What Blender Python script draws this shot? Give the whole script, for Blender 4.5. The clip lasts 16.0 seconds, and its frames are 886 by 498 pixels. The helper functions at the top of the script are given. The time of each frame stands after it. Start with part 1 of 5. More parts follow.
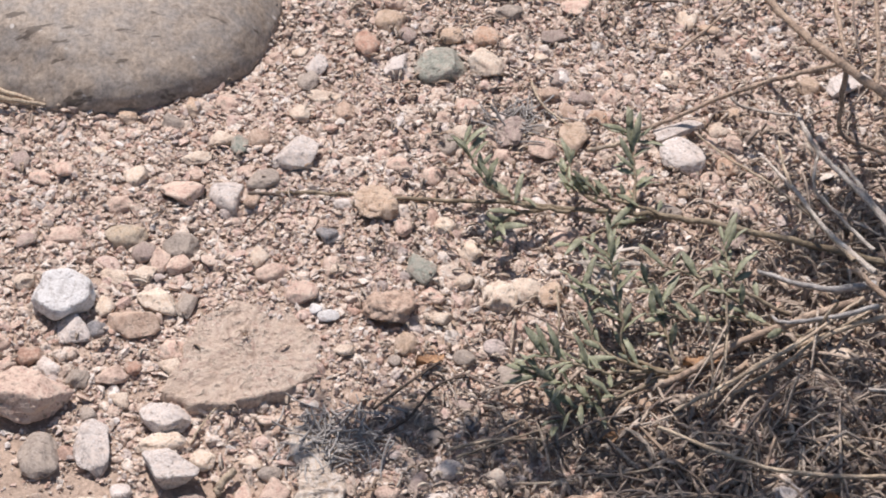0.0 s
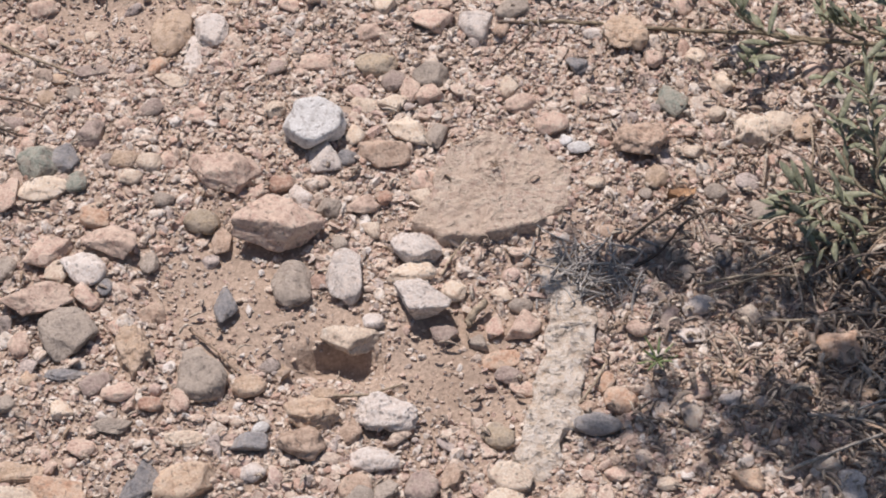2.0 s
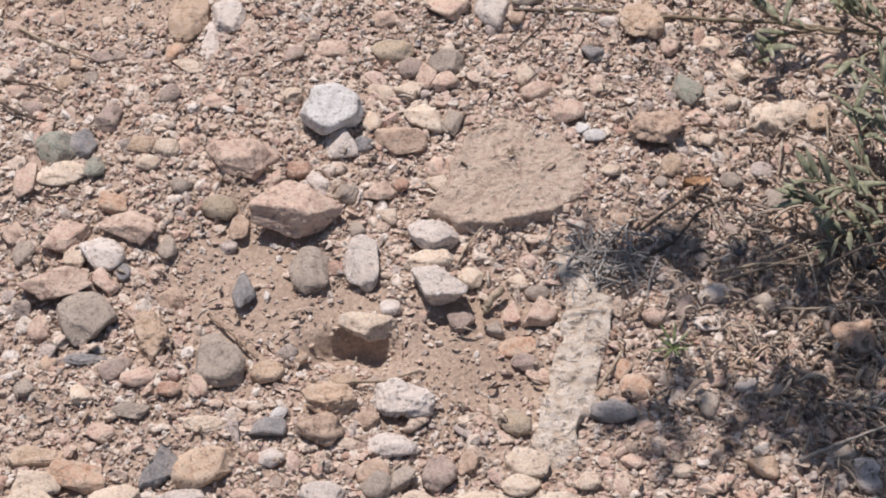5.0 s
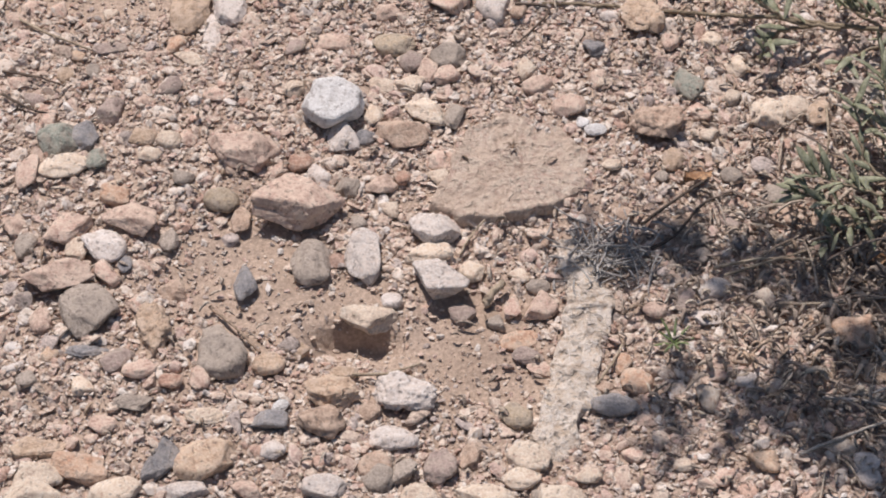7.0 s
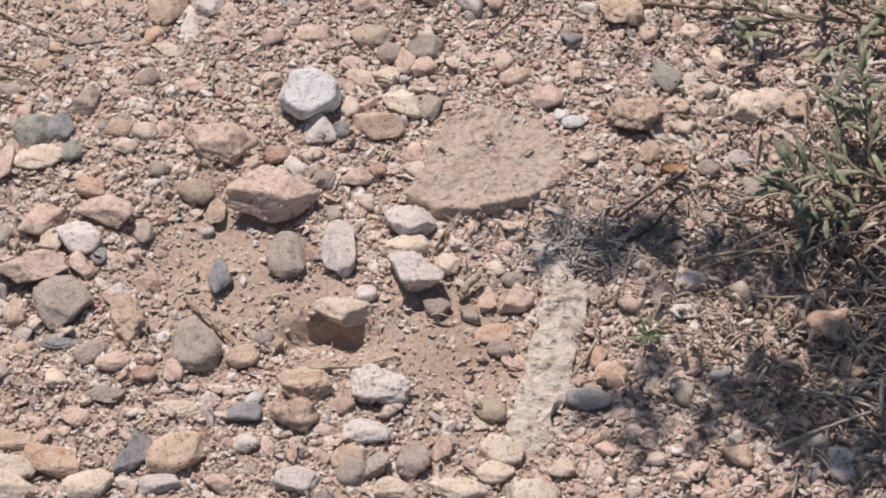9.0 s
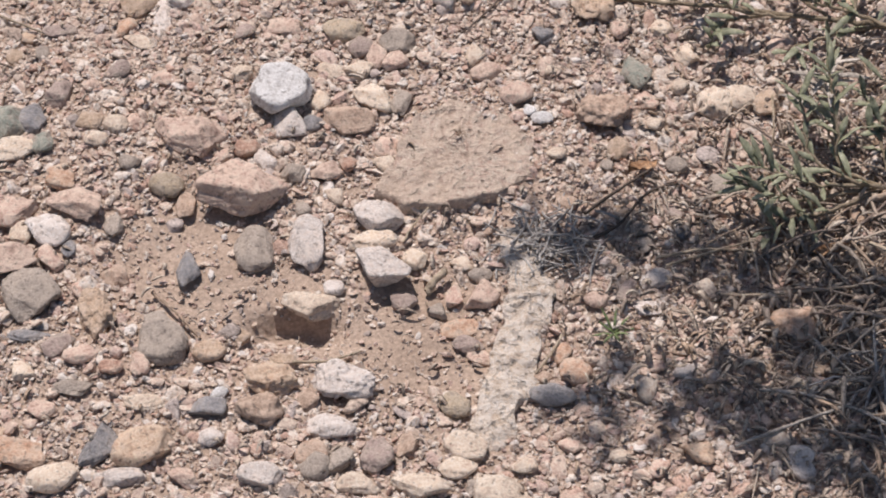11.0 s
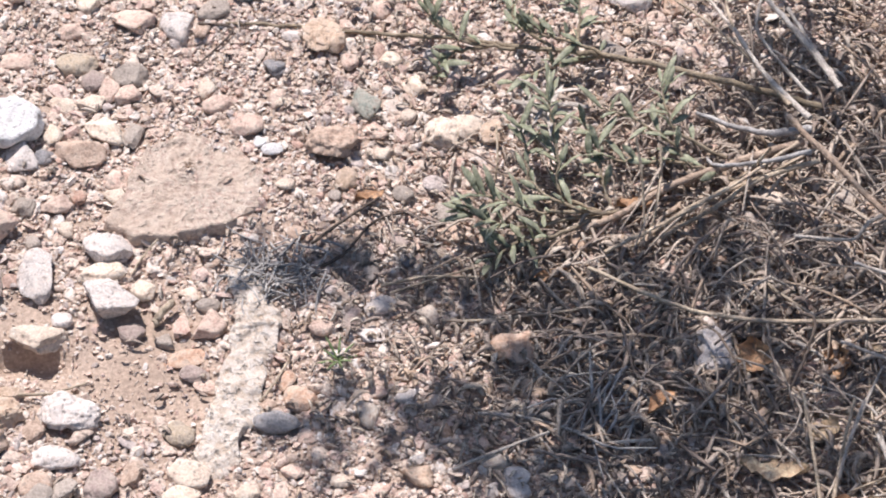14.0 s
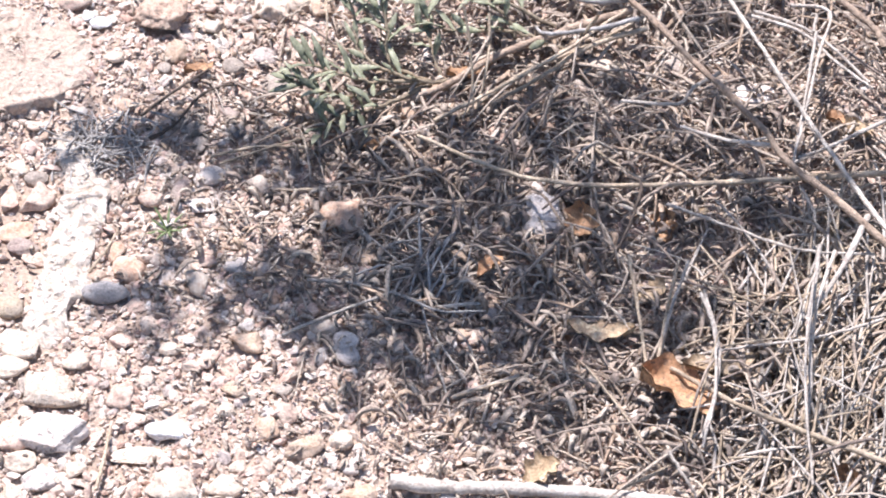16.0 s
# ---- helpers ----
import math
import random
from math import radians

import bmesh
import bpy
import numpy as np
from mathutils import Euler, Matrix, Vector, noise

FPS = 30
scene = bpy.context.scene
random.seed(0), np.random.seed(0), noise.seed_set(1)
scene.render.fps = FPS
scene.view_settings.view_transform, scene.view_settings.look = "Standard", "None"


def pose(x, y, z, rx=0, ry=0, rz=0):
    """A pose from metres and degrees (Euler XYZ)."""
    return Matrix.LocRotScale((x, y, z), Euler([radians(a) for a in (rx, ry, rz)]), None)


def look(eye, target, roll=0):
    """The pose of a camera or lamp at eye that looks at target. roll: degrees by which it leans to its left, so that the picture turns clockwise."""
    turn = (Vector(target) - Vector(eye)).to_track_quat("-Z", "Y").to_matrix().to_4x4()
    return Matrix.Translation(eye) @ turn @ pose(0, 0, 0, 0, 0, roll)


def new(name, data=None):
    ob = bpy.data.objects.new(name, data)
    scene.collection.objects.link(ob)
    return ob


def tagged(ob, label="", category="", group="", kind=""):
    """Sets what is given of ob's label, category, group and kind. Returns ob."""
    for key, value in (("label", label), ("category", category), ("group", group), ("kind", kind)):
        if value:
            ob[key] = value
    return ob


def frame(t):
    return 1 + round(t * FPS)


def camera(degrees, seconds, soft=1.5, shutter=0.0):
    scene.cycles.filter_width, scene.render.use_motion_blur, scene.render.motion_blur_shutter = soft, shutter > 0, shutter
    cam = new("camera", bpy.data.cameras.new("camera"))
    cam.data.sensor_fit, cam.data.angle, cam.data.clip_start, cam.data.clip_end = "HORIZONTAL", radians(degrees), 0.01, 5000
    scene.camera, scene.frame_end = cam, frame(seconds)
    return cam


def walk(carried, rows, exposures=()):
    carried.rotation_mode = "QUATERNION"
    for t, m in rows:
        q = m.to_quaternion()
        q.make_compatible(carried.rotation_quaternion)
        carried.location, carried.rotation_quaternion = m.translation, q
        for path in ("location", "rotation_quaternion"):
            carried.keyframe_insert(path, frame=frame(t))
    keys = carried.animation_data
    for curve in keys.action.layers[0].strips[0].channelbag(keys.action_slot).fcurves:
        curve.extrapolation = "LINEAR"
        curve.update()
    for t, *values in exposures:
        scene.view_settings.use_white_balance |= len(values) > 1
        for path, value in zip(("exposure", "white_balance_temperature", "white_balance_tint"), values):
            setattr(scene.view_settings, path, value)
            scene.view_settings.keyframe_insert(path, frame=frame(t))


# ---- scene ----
cam = camera(21, 16.0, soft=1.95)
# seconds, eye x y z, yaw to the left, pitch up, roll
PATH = [
    (0.0, -0.0034, -0.7999, 0.8039, -6.967, -42.404, 1.579), (0.5, 0.0005, -0.7898, 0.8119, -5.891, -43.712, 0.709), (1.0, -0.0109, -0.7892, 0.8007, -1.718, -45.508, -1.674),
    (1.5, -0.0229, -0.7912, 0.7984, 0.159, -46.687, -2.811), (2.0, -0.0243, -0.7879, 0.8075, -0.017, -46.896, -2.612), (2.5, -0.0235, -0.7870, 0.8070, -0.186, -46.915, -2.407),
    (3.0, -0.0198, -0.7885, 0.8084, 0.015, -47.044, -2.580), (3.5, -0.0274, -0.7887, 0.8102, -0.064, -47.164, -2.444), (6.0, -0.0351, -0.7900, 0.8152, -0.118, -47.420, -2.143),
    (6.5, -0.0376, -0.7894, 0.8158, -0.280, -47.469, -1.949), (7.0, -0.0385, -0.7905, 0.8166, -0.439, -47.569, -1.750), (7.5, -0.0372, -0.7910, 0.8154, -0.346, -47.614, -1.766),
    (8.0, -0.0360, -0.7912, 0.8143, -0.366, -47.676, -1.715), (8.5, -0.0333, -0.7903, 0.8155, -0.434, -47.726, -1.628), (9.0, -0.0274, -0.7875, 0.8161, -0.448, -47.869, -1.614),
    (11.5, -0.0052, -0.7836, 0.8303, -0.417, -48.491, -1.179), (12.0, 0.0049, -0.7828, 0.8357, -0.563, -48.472, -1.121), (12.5, 0.0141, -0.7868, 0.8391, -2.917, -47.977, 0.505),
    (13.0, 0.0166, -0.7884, 0.8418, -4.451, -47.717, 1.378), (13.5, 0.0270, -0.7896, 0.8463, -4.811, -47.620, 1.371), (14.0, 0.0353, -0.7980, 0.8411, -6.511, -47.803, 2.431),
    (14.5, 0.0545, -0.8123, 0.8294, -9.619, -49.030, 4.112), (15.0, 0.0611, -0.8201, 0.8240, -10.708, -49.656, 4.585), (15.5, 0.0573, -0.8190, 0.8267, -11.007, -49.528, 4.927),
    (16.0, 0.0583, -0.8186, 0.8304, -10.966, -49.670, 4.937),
]


def path_row(t, x, y, z, yaw, pitch, roll):
    a, b = radians(yaw), radians(pitch)
    ahead = Vector((-math.sin(a) * math.cos(b), math.cos(a) * math.cos(b), math.sin(b)))
    return t, look((x, y, z), Vector((x, y, z)) + ahead, roll)


walk(cam, [path_row(*row) for row in PATH],
     exposures=[(0.0, -0.03, 6560, 13), (1.0, -0.24, 6650, 13), (2.0, -0.27, 6650, 13), (9.0, -0.28, 6650, 13), (12.0, -0.24, 6620, 13), (12.5, -0.1, 6520, 13), (13.0, 0.1, 6450, 13), (13.5, 0.22, 6330, 13), (14.0, 0.3, 6300, 13), (14.5, 0.48, 6250, 13), (15.0, 0.79, 6110, 14), (16.0, 0.81, 6080, 14)])

# ---- daylight ----
SUN_AZ, SUN_EL = radians(-20), radians(62)  # from +y towards +x, above the horizon
to_sun = Vector((math.sin(SUN_AZ) * math.cos(SUN_EL), math.cos(SUN_AZ) * math.cos(SUN_EL), math.sin(SUN_EL)))
world = bpy.data.worlds.new("world")
world.use_nodes = True
scene.world = world
wn = world.node_tree
sky = wn.nodes.new("ShaderNodeTexSky")
sky.sky_type, sky.sun_disc = "NISHITA", False
sky.sun_elevation, sky.sun_rotation = SUN_EL, SUN_AZ
wn.links.new(sky.outputs[0], wn.nodes["Background"].inputs[0])
wn.nodes["Background"].inputs[1].default_value = 0.081
sun = new("sun", bpy.data.lights.new("sun", "SUN"))
sun.data.energy, sun.data.angle, sun.data.color = 4.9, radians(0.6), (1.0, 0.935, 0.895)
sun.matrix_world = look(to_sun * 5, (0, 0, 0))


# ---- materials ----
def links_of(name):
    m = bpy.data.materials.new(name)
    m.use_nodes = True
    nt = m.node_tree
    return m, nt, nt.nodes["Principled BSDF"]


def node(nt, kind, **values):
    n = nt.nodes.new(kind)
    for key, value in values.items():
        n.inputs[key.replace("_", " ")].default_value = value
    return n


def ramp(nt, source, stops, constant=False):
    r = nt.nodes.new("ShaderNodeValToRGB")
    e = r.color_ramp.elements
    e[0].position, e[0].color = stops[0][0], (*stops[0][1], 1)
    e[1].position, e[1].color = stops[-1][0], (*stops[-1][1], 1)
    for p, c in stops[1:-1]:
        e.new(p).color = (*c, 1)
    if constant:
        r.color_ramp.interpolation = "CONSTANT"
    nt.links.new(source, r.inputs[0])
    return r.outputs[0]


def mixed(nt, factor, a, b, mode="MIX"):
    m = nt.nodes.new("ShaderNodeMix")
    m.data_type, m.blend_type = "RGBA", mode
    for value, slot in ((factor, 0), (a, 6), (b, 7)):
        if isinstance(value, (int, float)):
            m.inputs[slot].default_value = value
        elif isinstance(value, tuple):
            m.inputs[slot].default_value = (*value, 1)
        else:
            nt.links.new(value, m.inputs[slot])
    return m.outputs[2]


def bumped(nt, bsdf, source, strength, distance):
    b = node(nt, "ShaderNodeBump", Strength=strength, Distance=distance)
    nt.links.new(source, b.inputs["Height"])
    nt.links.new(b.outputs[0], bsdf.inputs["Normal"])


def surface(name, low, high, speck=(0.1, 0.08, 0.07), specks=0.65, rough=0.85, grain=800.0, island=None, bump=0.45, pale=None, relief=0.42):
    """Mineral or dry plant matter: two tones at a coarse scale, grains at a fine one, dark specks, a little pale dust."""
    m, nt, bsdf = links_of(name)
    geo = nt.nodes.new("ShaderNodeTexCoord")
    info = nt.nodes.new("ShaderNodeObjectInfo")
    big = node(nt, "ShaderNodeTexNoise", Scale=95.0, Detail=4.0, Roughness=0.6)
    fine = node(nt, "ShaderNodeTexNoise", Scale=grain, Detail=5.0, Roughness=0.7)
    spots = node(nt, "ShaderNodeTexNoise", Scale=grain * 0.45, Detail=2.0)
    for n in (big, fine, spots):
        nt.links.new(geo.outputs["Object"], n.inputs["Vector"])
    if island:
        own = nt.nodes.new("ShaderNodeNewGeometry")
        base = ramp(nt, own.outputs["Random Per Island"], island, True)
        base = mixed(nt, 0.35, base, ramp(nt, big.outputs[0], [(0.35, low), (0.65, high)]))
    else:
        base = ramp(nt, big.outputs[0], [(0.36, low), (0.62, high)])
        shift = node(nt, "ShaderNodeHueSaturation", Fac=1.0)
        nt.links.new(base, shift.inputs["Color"])
        span = node(nt, "ShaderNodeMapRange", To_Min=0.84, To_Max=1.14)
        nt.links.new(info.outputs["Random"], span.inputs["Value"])
        nt.links.new(span.outputs[0], shift.inputs["Value"])
        base = shift.outputs[0]
    toned = mixed(nt, 0.55, base, ramp(nt, fine.outputs[0], [(0.34, (0.22, 0.21, 0.2)), (0.5, (0.5, 0.5, 0.5)), (0.66, (0.78, 0.77, 0.76))]), "OVERLAY")
    mid = node(nt, "ShaderNodeTexNoise", Scale=230.0, Detail=5.0, Roughness=0.7)
    nt.links.new(geo.outputs["Object"], mid.inputs["Vector"])
    toned = mixed(nt, relief, toned, ramp(nt, mid.outputs[0], [(0.36, (0.27, 0.26, 0.26)), (0.5, (0.5, 0.5, 0.5)), (0.64, (0.70, 0.69, 0.68))]), "OVERLAY")
    mask = ramp(nt, spots.outputs[0], [(0.585, (0, 0, 0)), (0.645, (specks, specks, specks))])
    toned = mixed(nt, mask, toned, speck)
    if pale:
        dust = node(nt, "ShaderNodeTexNoise", Scale=240.0, Detail=5.0, Roughness=0.75)
        nt.links.new(geo.outputs["Object"], dust.inputs["Vector"])
        toned = mixed(nt, ramp(nt, dust.outputs[0], [(0.42, (0, 0, 0)), (0.64, (0.85, 0.85, 0.85))]), toned, pale)
    nt.links.new(toned, bsdf.inputs["Base Color"])
    bsdf.inputs["Roughness"].default_value = rough
    bsdf.inputs["Specular IOR Level"].default_value = 0.3
    both = nt.nodes.new("ShaderNodeMath")
    both.operation = "ADD"
    nt.links.new(fine.outputs[0], both.inputs[0])
    nt.links.new(mid.outputs[0], both.inputs[1])
    pits = nt.nodes.new("ShaderNodeMath")
    pits.operation = "SUBTRACT"
    nt.links.new(both.outputs[0], pits.inputs[0])
    nt.links.new(mask, pits.inputs[1])
    bumped(nt, bsdf, pits.outputs[0], bump, 0.0024)
    return m


DUST = (0.57, 0.445, 0.355)
MAT = {
    "white": surface("white_quartz", (0.66, 0.64, 0.62), (0.82, 0.80, 0.78), (0.34, 0.30, 0.28), 0.6, 0.75),
    "cream": surface("cream_limestone", (0.621, 0.508, 0.407), (0.836, 0.746, 0.633), pale=(0.678, 0.531, 0.407)),
    "pale": surface("pale_grey_limestone", (0.60, 0.545, 0.505), (0.79, 0.73, 0.685), pale=(0.64, 0.535, 0.46)),
    "pink": surface("pinkish_stone", (0.542, 0.390, 0.316), (0.678, 0.520, 0.429), pale=(0.678, 0.531, 0.429)),
    "tan": surface("tan_stone", (0.511, 0.377, 0.271), (0.613, 0.462, 0.338), pale=DUST),
    "olive": surface("olive_tan_stone", (0.471, 0.377, 0.272), (0.542, 0.440, 0.319), rough=0.7, pale=(0.407, 0.339, 0.282)),
    "orange": surface("orange_sandstone", (0.52, 0.33, 0.225), (0.64, 0.455, 0.335), pale=DUST),
    "red": surface("reddish_brown_stone", (0.414, 0.243, 0.180), (0.522, 0.324, 0.243), pale=DUST),
    "brown": surface("brown_stone", (0.430, 0.311, 0.237), (0.526, 0.385, 0.296), pale=DUST),
    "grey": surface("grey_stone", (0.384, 0.326, 0.279), (0.460, 0.394, 0.338), rough=0.75, pale=(0.407, 0.339, 0.282)),
    "slate": surface("blue_grey_slate", (0.223, 0.218, 0.227), (0.323, 0.312, 0.317), rough=0.65, pale=(0.339, 0.305, 0.282)),
    "green": surface("green_grey_stone", (0.275, 0.295, 0.25), (0.38, 0.39, 0.33), rough=0.75, pale=(0.407, 0.339, 0.282)),
    "mauve": surface("mauve_grey_stone", (0.376, 0.289, 0.256), (0.463, 0.360, 0.319), rough=0.75, pale=(0.407, 0.339, 0.282)),
    "slab": surface("sandy_slab_stone", (0.50, 0.39, 0.31), (0.62, 0.505, 0.42), (0.22, 0.165, 0.125), 0.6, 0.95, 430.0, pale=(0.56, 0.45, 0.365), bump=0.75, relief=0.5),
    "crust": surface("pale_crust", (0.60, 0.505, 0.42), (0.76, 0.67, 0.58), (0.26, 0.21, 0.175), 0.5, 0.95, 600.0, bump=0.9),
}
GRAVEL_TONES = [(0.0, (0.68, 0.555, 0.465)), (0.24, (0.60, 0.455, 0.375)), (0.40, (0.77, 0.665, 0.58)), (0.54, (0.63, 0.465, 0.405)),
                (0.66, (0.54, 0.435, 0.36)), (0.73, (0.80, 0.73, 0.66)), (0.85, (0.45, 0.395, 0.385)), (0.905, (0.52, 0.325, 0.255)),
                (0.955, (0.31, 0.27, 0.26)), (0.972, (0.86, 0.82, 0.78))]
MAT["boulder"] = surface("smooth_grey_brown_boulder", (0.285, 0.255, 0.228), (0.365, 0.30, 0.24), (0.10, 0.085, 0.075), 0.3, 0.6, 420.0, bump=0.14, relief=0.2)


def flecked(m):
    """Pale mineral flecks and short dark cracks over a material."""
    nt = m.node_tree
    bsdf = nt.nodes["Principled BSDF"]
    base = bsdf.inputs["Base Color"].links[0].from_socket
    geo = nt.nodes.new("ShaderNodeTexCoord")
    spot = node(nt, "ShaderNodeTexVoronoi", Scale=130.0)
    warp = node(nt, "ShaderNodeTexNoise", Scale=60.0, Detail=3.0)
    stretch = nt.nodes.new("ShaderNodeMapping")
    stretch.inputs["Scale"].default_value = (45.0, 150.0, 60.0)
    crack = node(nt, "ShaderNodeTexNoise", Scale=1.0, Detail=3.0, Roughness=0.6)
    nt.links.new(geo.outputs["Object"], spot.inputs["Vector"])
    nt.links.new(geo.outputs["Object"], warp.inputs["Vector"])
    nt.links.new(geo.outputs["Object"], stretch.inputs["Vector"])
    nt.links.new(stretch.outputs[0], crack.inputs["Vector"])
    pale = mixed(nt, ramp(nt, spot.outputs["Distance"], [(0.15, (0.85, 0.85, 0.85)), (0.22, (0, 0, 0))]), base, (0.66, 0.62, 0.57))
    some = mixed(nt, ramp(nt, warp.outputs[0], [(0.5, (0, 0, 0)), (0.58, (1, 1, 1))]), base, pale)
    dark = mixed(nt, ramp(nt, crack.outputs[0], [(0.615, (0, 0, 0)), (0.66, (0.85, 0.85, 0.85))]), some, (0.09, 0.07, 0.055))
    nt.links.new(dark, bsdf.inputs["Base Color"])


flecked(MAT["boulder"])


def lichened_or_pitted(m, amount):
    """Small dark crusts of lichen, or painted dark of pits, in crooked threads gathered in patches."""
    nt = m.node_tree
    bsdf = nt.nodes["Principled BSDF"]
    base = bsdf.inputs["Base Color"].links[0].from_socket
    geo = nt.nodes.new("ShaderNodeTexCoord")
    thread = node(nt, "ShaderNodeTexNoise", Scale=330.0, Detail=3.0, Roughness=0.6, Distortion=1.2)
    patch = node(nt, "ShaderNodeTexNoise", Scale=85.0, Detail=2.0)
    nt.links.new(geo.outputs["Object"], thread.inputs["Vector"])
    nt.links.new(geo.outputs["Object"], patch.inputs["Vector"])
    line = ramp(nt, thread.outputs[0], [(0.44, (0, 0, 0)), (0.485, (amount, amount, amount)), (0.53, (0, 0, 0))])
    where = mixed(nt, ramp(nt, patch.outputs[0], [(0.5, (0, 0, 0)), (0.58, (1, 1, 1))]), (0.0, 0.0, 0.0), line)
    nt.links.new(mixed(nt, where, base, (0.12, 0.10, 0.09)), bsdf.inputs["Base Color"])


# on the slab the threads paint the shade of its small pits
lichened_or_pitted(MAT["slab"], 0.4)
lichened_or_pitted(MAT["pale"], 0.45)
lichened_or_pitted(MAT["white"], 0.35)
lichened_or_pitted(MAT["cream"], 0.35)
MAT["gravel"] = surface("mixed_gravel", (0.50, 0.39, 0.31), (0.66, 0.55, 0.46), island=GRAVEL_TONES)
LITTER_TONES = [(0.0, (0.45, 0.36, 0.295)), (0.20, (0.57, 0.465, 0.375)), (0.38, (0.32, 0.25, 0.215)), (0.50, (0.63, 0.525, 0.425)),
                (0.67, (0.20, 0.152, 0.135)), (0.77, (0.51, 0.37, 0.265)), (0.90, (0.67, 0.58, 0.49))]
MAT["litter"] = surface("dry_plant_litter", (0.26, 0.21, 0.17), (0.42, 0.35, 0.27), island=LITTER_TONES, rough=0.8)
MAT["straw"] = surface("pale_dry_straw", (0.42, 0.33, 0.235), (0.56, 0.46, 0.345), specks=0.25, rough=0.7)
MAT["bleached"] = surface("bleached_twig", (0.44, 0.385, 0.33), (0.60, 0.54, 0.475), specks=0.35, rough=0.75)
MAT["bark"] = surface("brown_bark", (0.32, 0.235, 0.175), (0.46, 0.355, 0.27), specks=0.5)
MAT["darktwig"] = surface("dark_twig", (0.09, 0.07, 0.06), (0.17, 0.13, 0.10), specks=0.3)
MAT["deadleaf"] = surface("orange_brown_dead_leaf", (0.40, 0.22, 0.115), (0.55, 0.34, 0.20), specks=0.6, rough=0.6)
MAT["tanleaf"] = surface("tan_dead_leaf", (0.45, 0.32, 0.195), (0.57, 0.44, 0.295), specks=0.4, rough=0.65)
MAT["greystalk"] = surface("grey_dead_stalk", (0.32, 0.30, 0.285), (0.48, 0.455, 0.43), specks=0.25)
MAT["stem"] = surface("green_brown_stem", (0.26, 0.205, 0.14), (0.38, 0.31, 0.22), specks=0.3)


def leaf_material(name, low, high):
    m = surface(name, low, high, (0.05, 0.06, 0.03), 0.2, 0.55, 500.0, bump=0.2)
    bsdf = m.node_tree.nodes["Principled BSDF"]
    bsdf.inputs["Subsurface Weight"].default_value = 0.1
    bsdf.inputs["Subsurface Radius"].default_value = (0.001, 0.001, 0.0005)
    return m


MAT["leaf"] = leaf_material("grey_green_leaf", (0.175, 0.19, 0.115), (0.385, 0.39, 0.28))
MAT["fresh"] = leaf_material("fresh_green_leaf", (0.14, 0.19, 0.08), (0.22, 0.27, 0.13))


# ---- ground ----
SAND = [(-0.122, -0.062, 0.035, 0.05), (-0.02, -0.095, 0.035, 0.035), (-0.075, -0.085, 0.035, 0.03), (-0.19, 0.145, 0.06, 0.02), (-0.010, -0.118, 0.030, 0.020), (-0.045, -0.104, 0.030, 0.018)]  # bare earth: centre and half-widths
BURROW = (-0.0750, -0.0925, 0.020, 0.0145)  # x, y of its lip, half width, depth


def bare(x, y):
    return min(1.0, 1.45 * max(math.exp(-(((x - a) / c) ** 2 + ((y - b) / d) ** 2)) for a, b, c, d in SAND))


def level(x, y):
    """Height of the soil."""
    far = 1.0 / (1.0 + (x * x + y * y) / 4.0)
    h = 0.006 * noise.noise((x * 9, y * 9, 0.3)) + 0.003 * noise.noise((x * 31, y * 31, 4.1)) + 0.0011 * noise.noise((x * 120, y * 120, 7.7))
    h *= far
    h -= 0.004 * bare(x, y)
    px, py, pr, deep = BURROW
    back = y - py - 0.003 * math.cos((x - px) * 120)
    h -= deep * math.exp(-((x - px) / pr) ** 4) * (math.exp(-(back / 0.0052) ** 2) if back > 0 else math.exp(-(back / 0.017) ** 2))
    return h + 0.02 * (1 - far) * noise.noise((x * 0.4, y * 0.4, 9.0))


def spread(lo, hi, step, reach):
    """Coordinates: even between lo and hi, then ever wider apart out to reach."""
    inner = list(np.arange(lo, hi, step))
    left, right, s = [inner[0]], [inner[-1]], step
    while right[-1] < reach:
        s *= 1.35
        right.append(right[-1] + s)
        left.append(left[-1] - s)
    return left[:0:-1] + inner + right[1:]


def mesh_from(name, verts, faces, material, smooth=True):
    me = bpy.data.meshes.new(name)
    verts, faces = np.asarray(verts, np.float32), np.asarray(faces, np.int32)
    k = faces.shape[1]
    me.vertices.add(len(verts))
    me.vertices.foreach_set("co", verts.ravel())
    me.loops.add(faces.size)
    me.loops.foreach_set("vertex_index", faces.ravel())
    me.polygons.add(len(faces))
    me.polygons.foreach_set("loop_start", np.arange(0, faces.size, k, dtype=np.int32))
    me.polygons.foreach_set("use_smooth", np.full(len(faces), smooth))
    me.materials.append(MAT[material])
    me.update(calc_edges=True)
    me.validate()
    return me


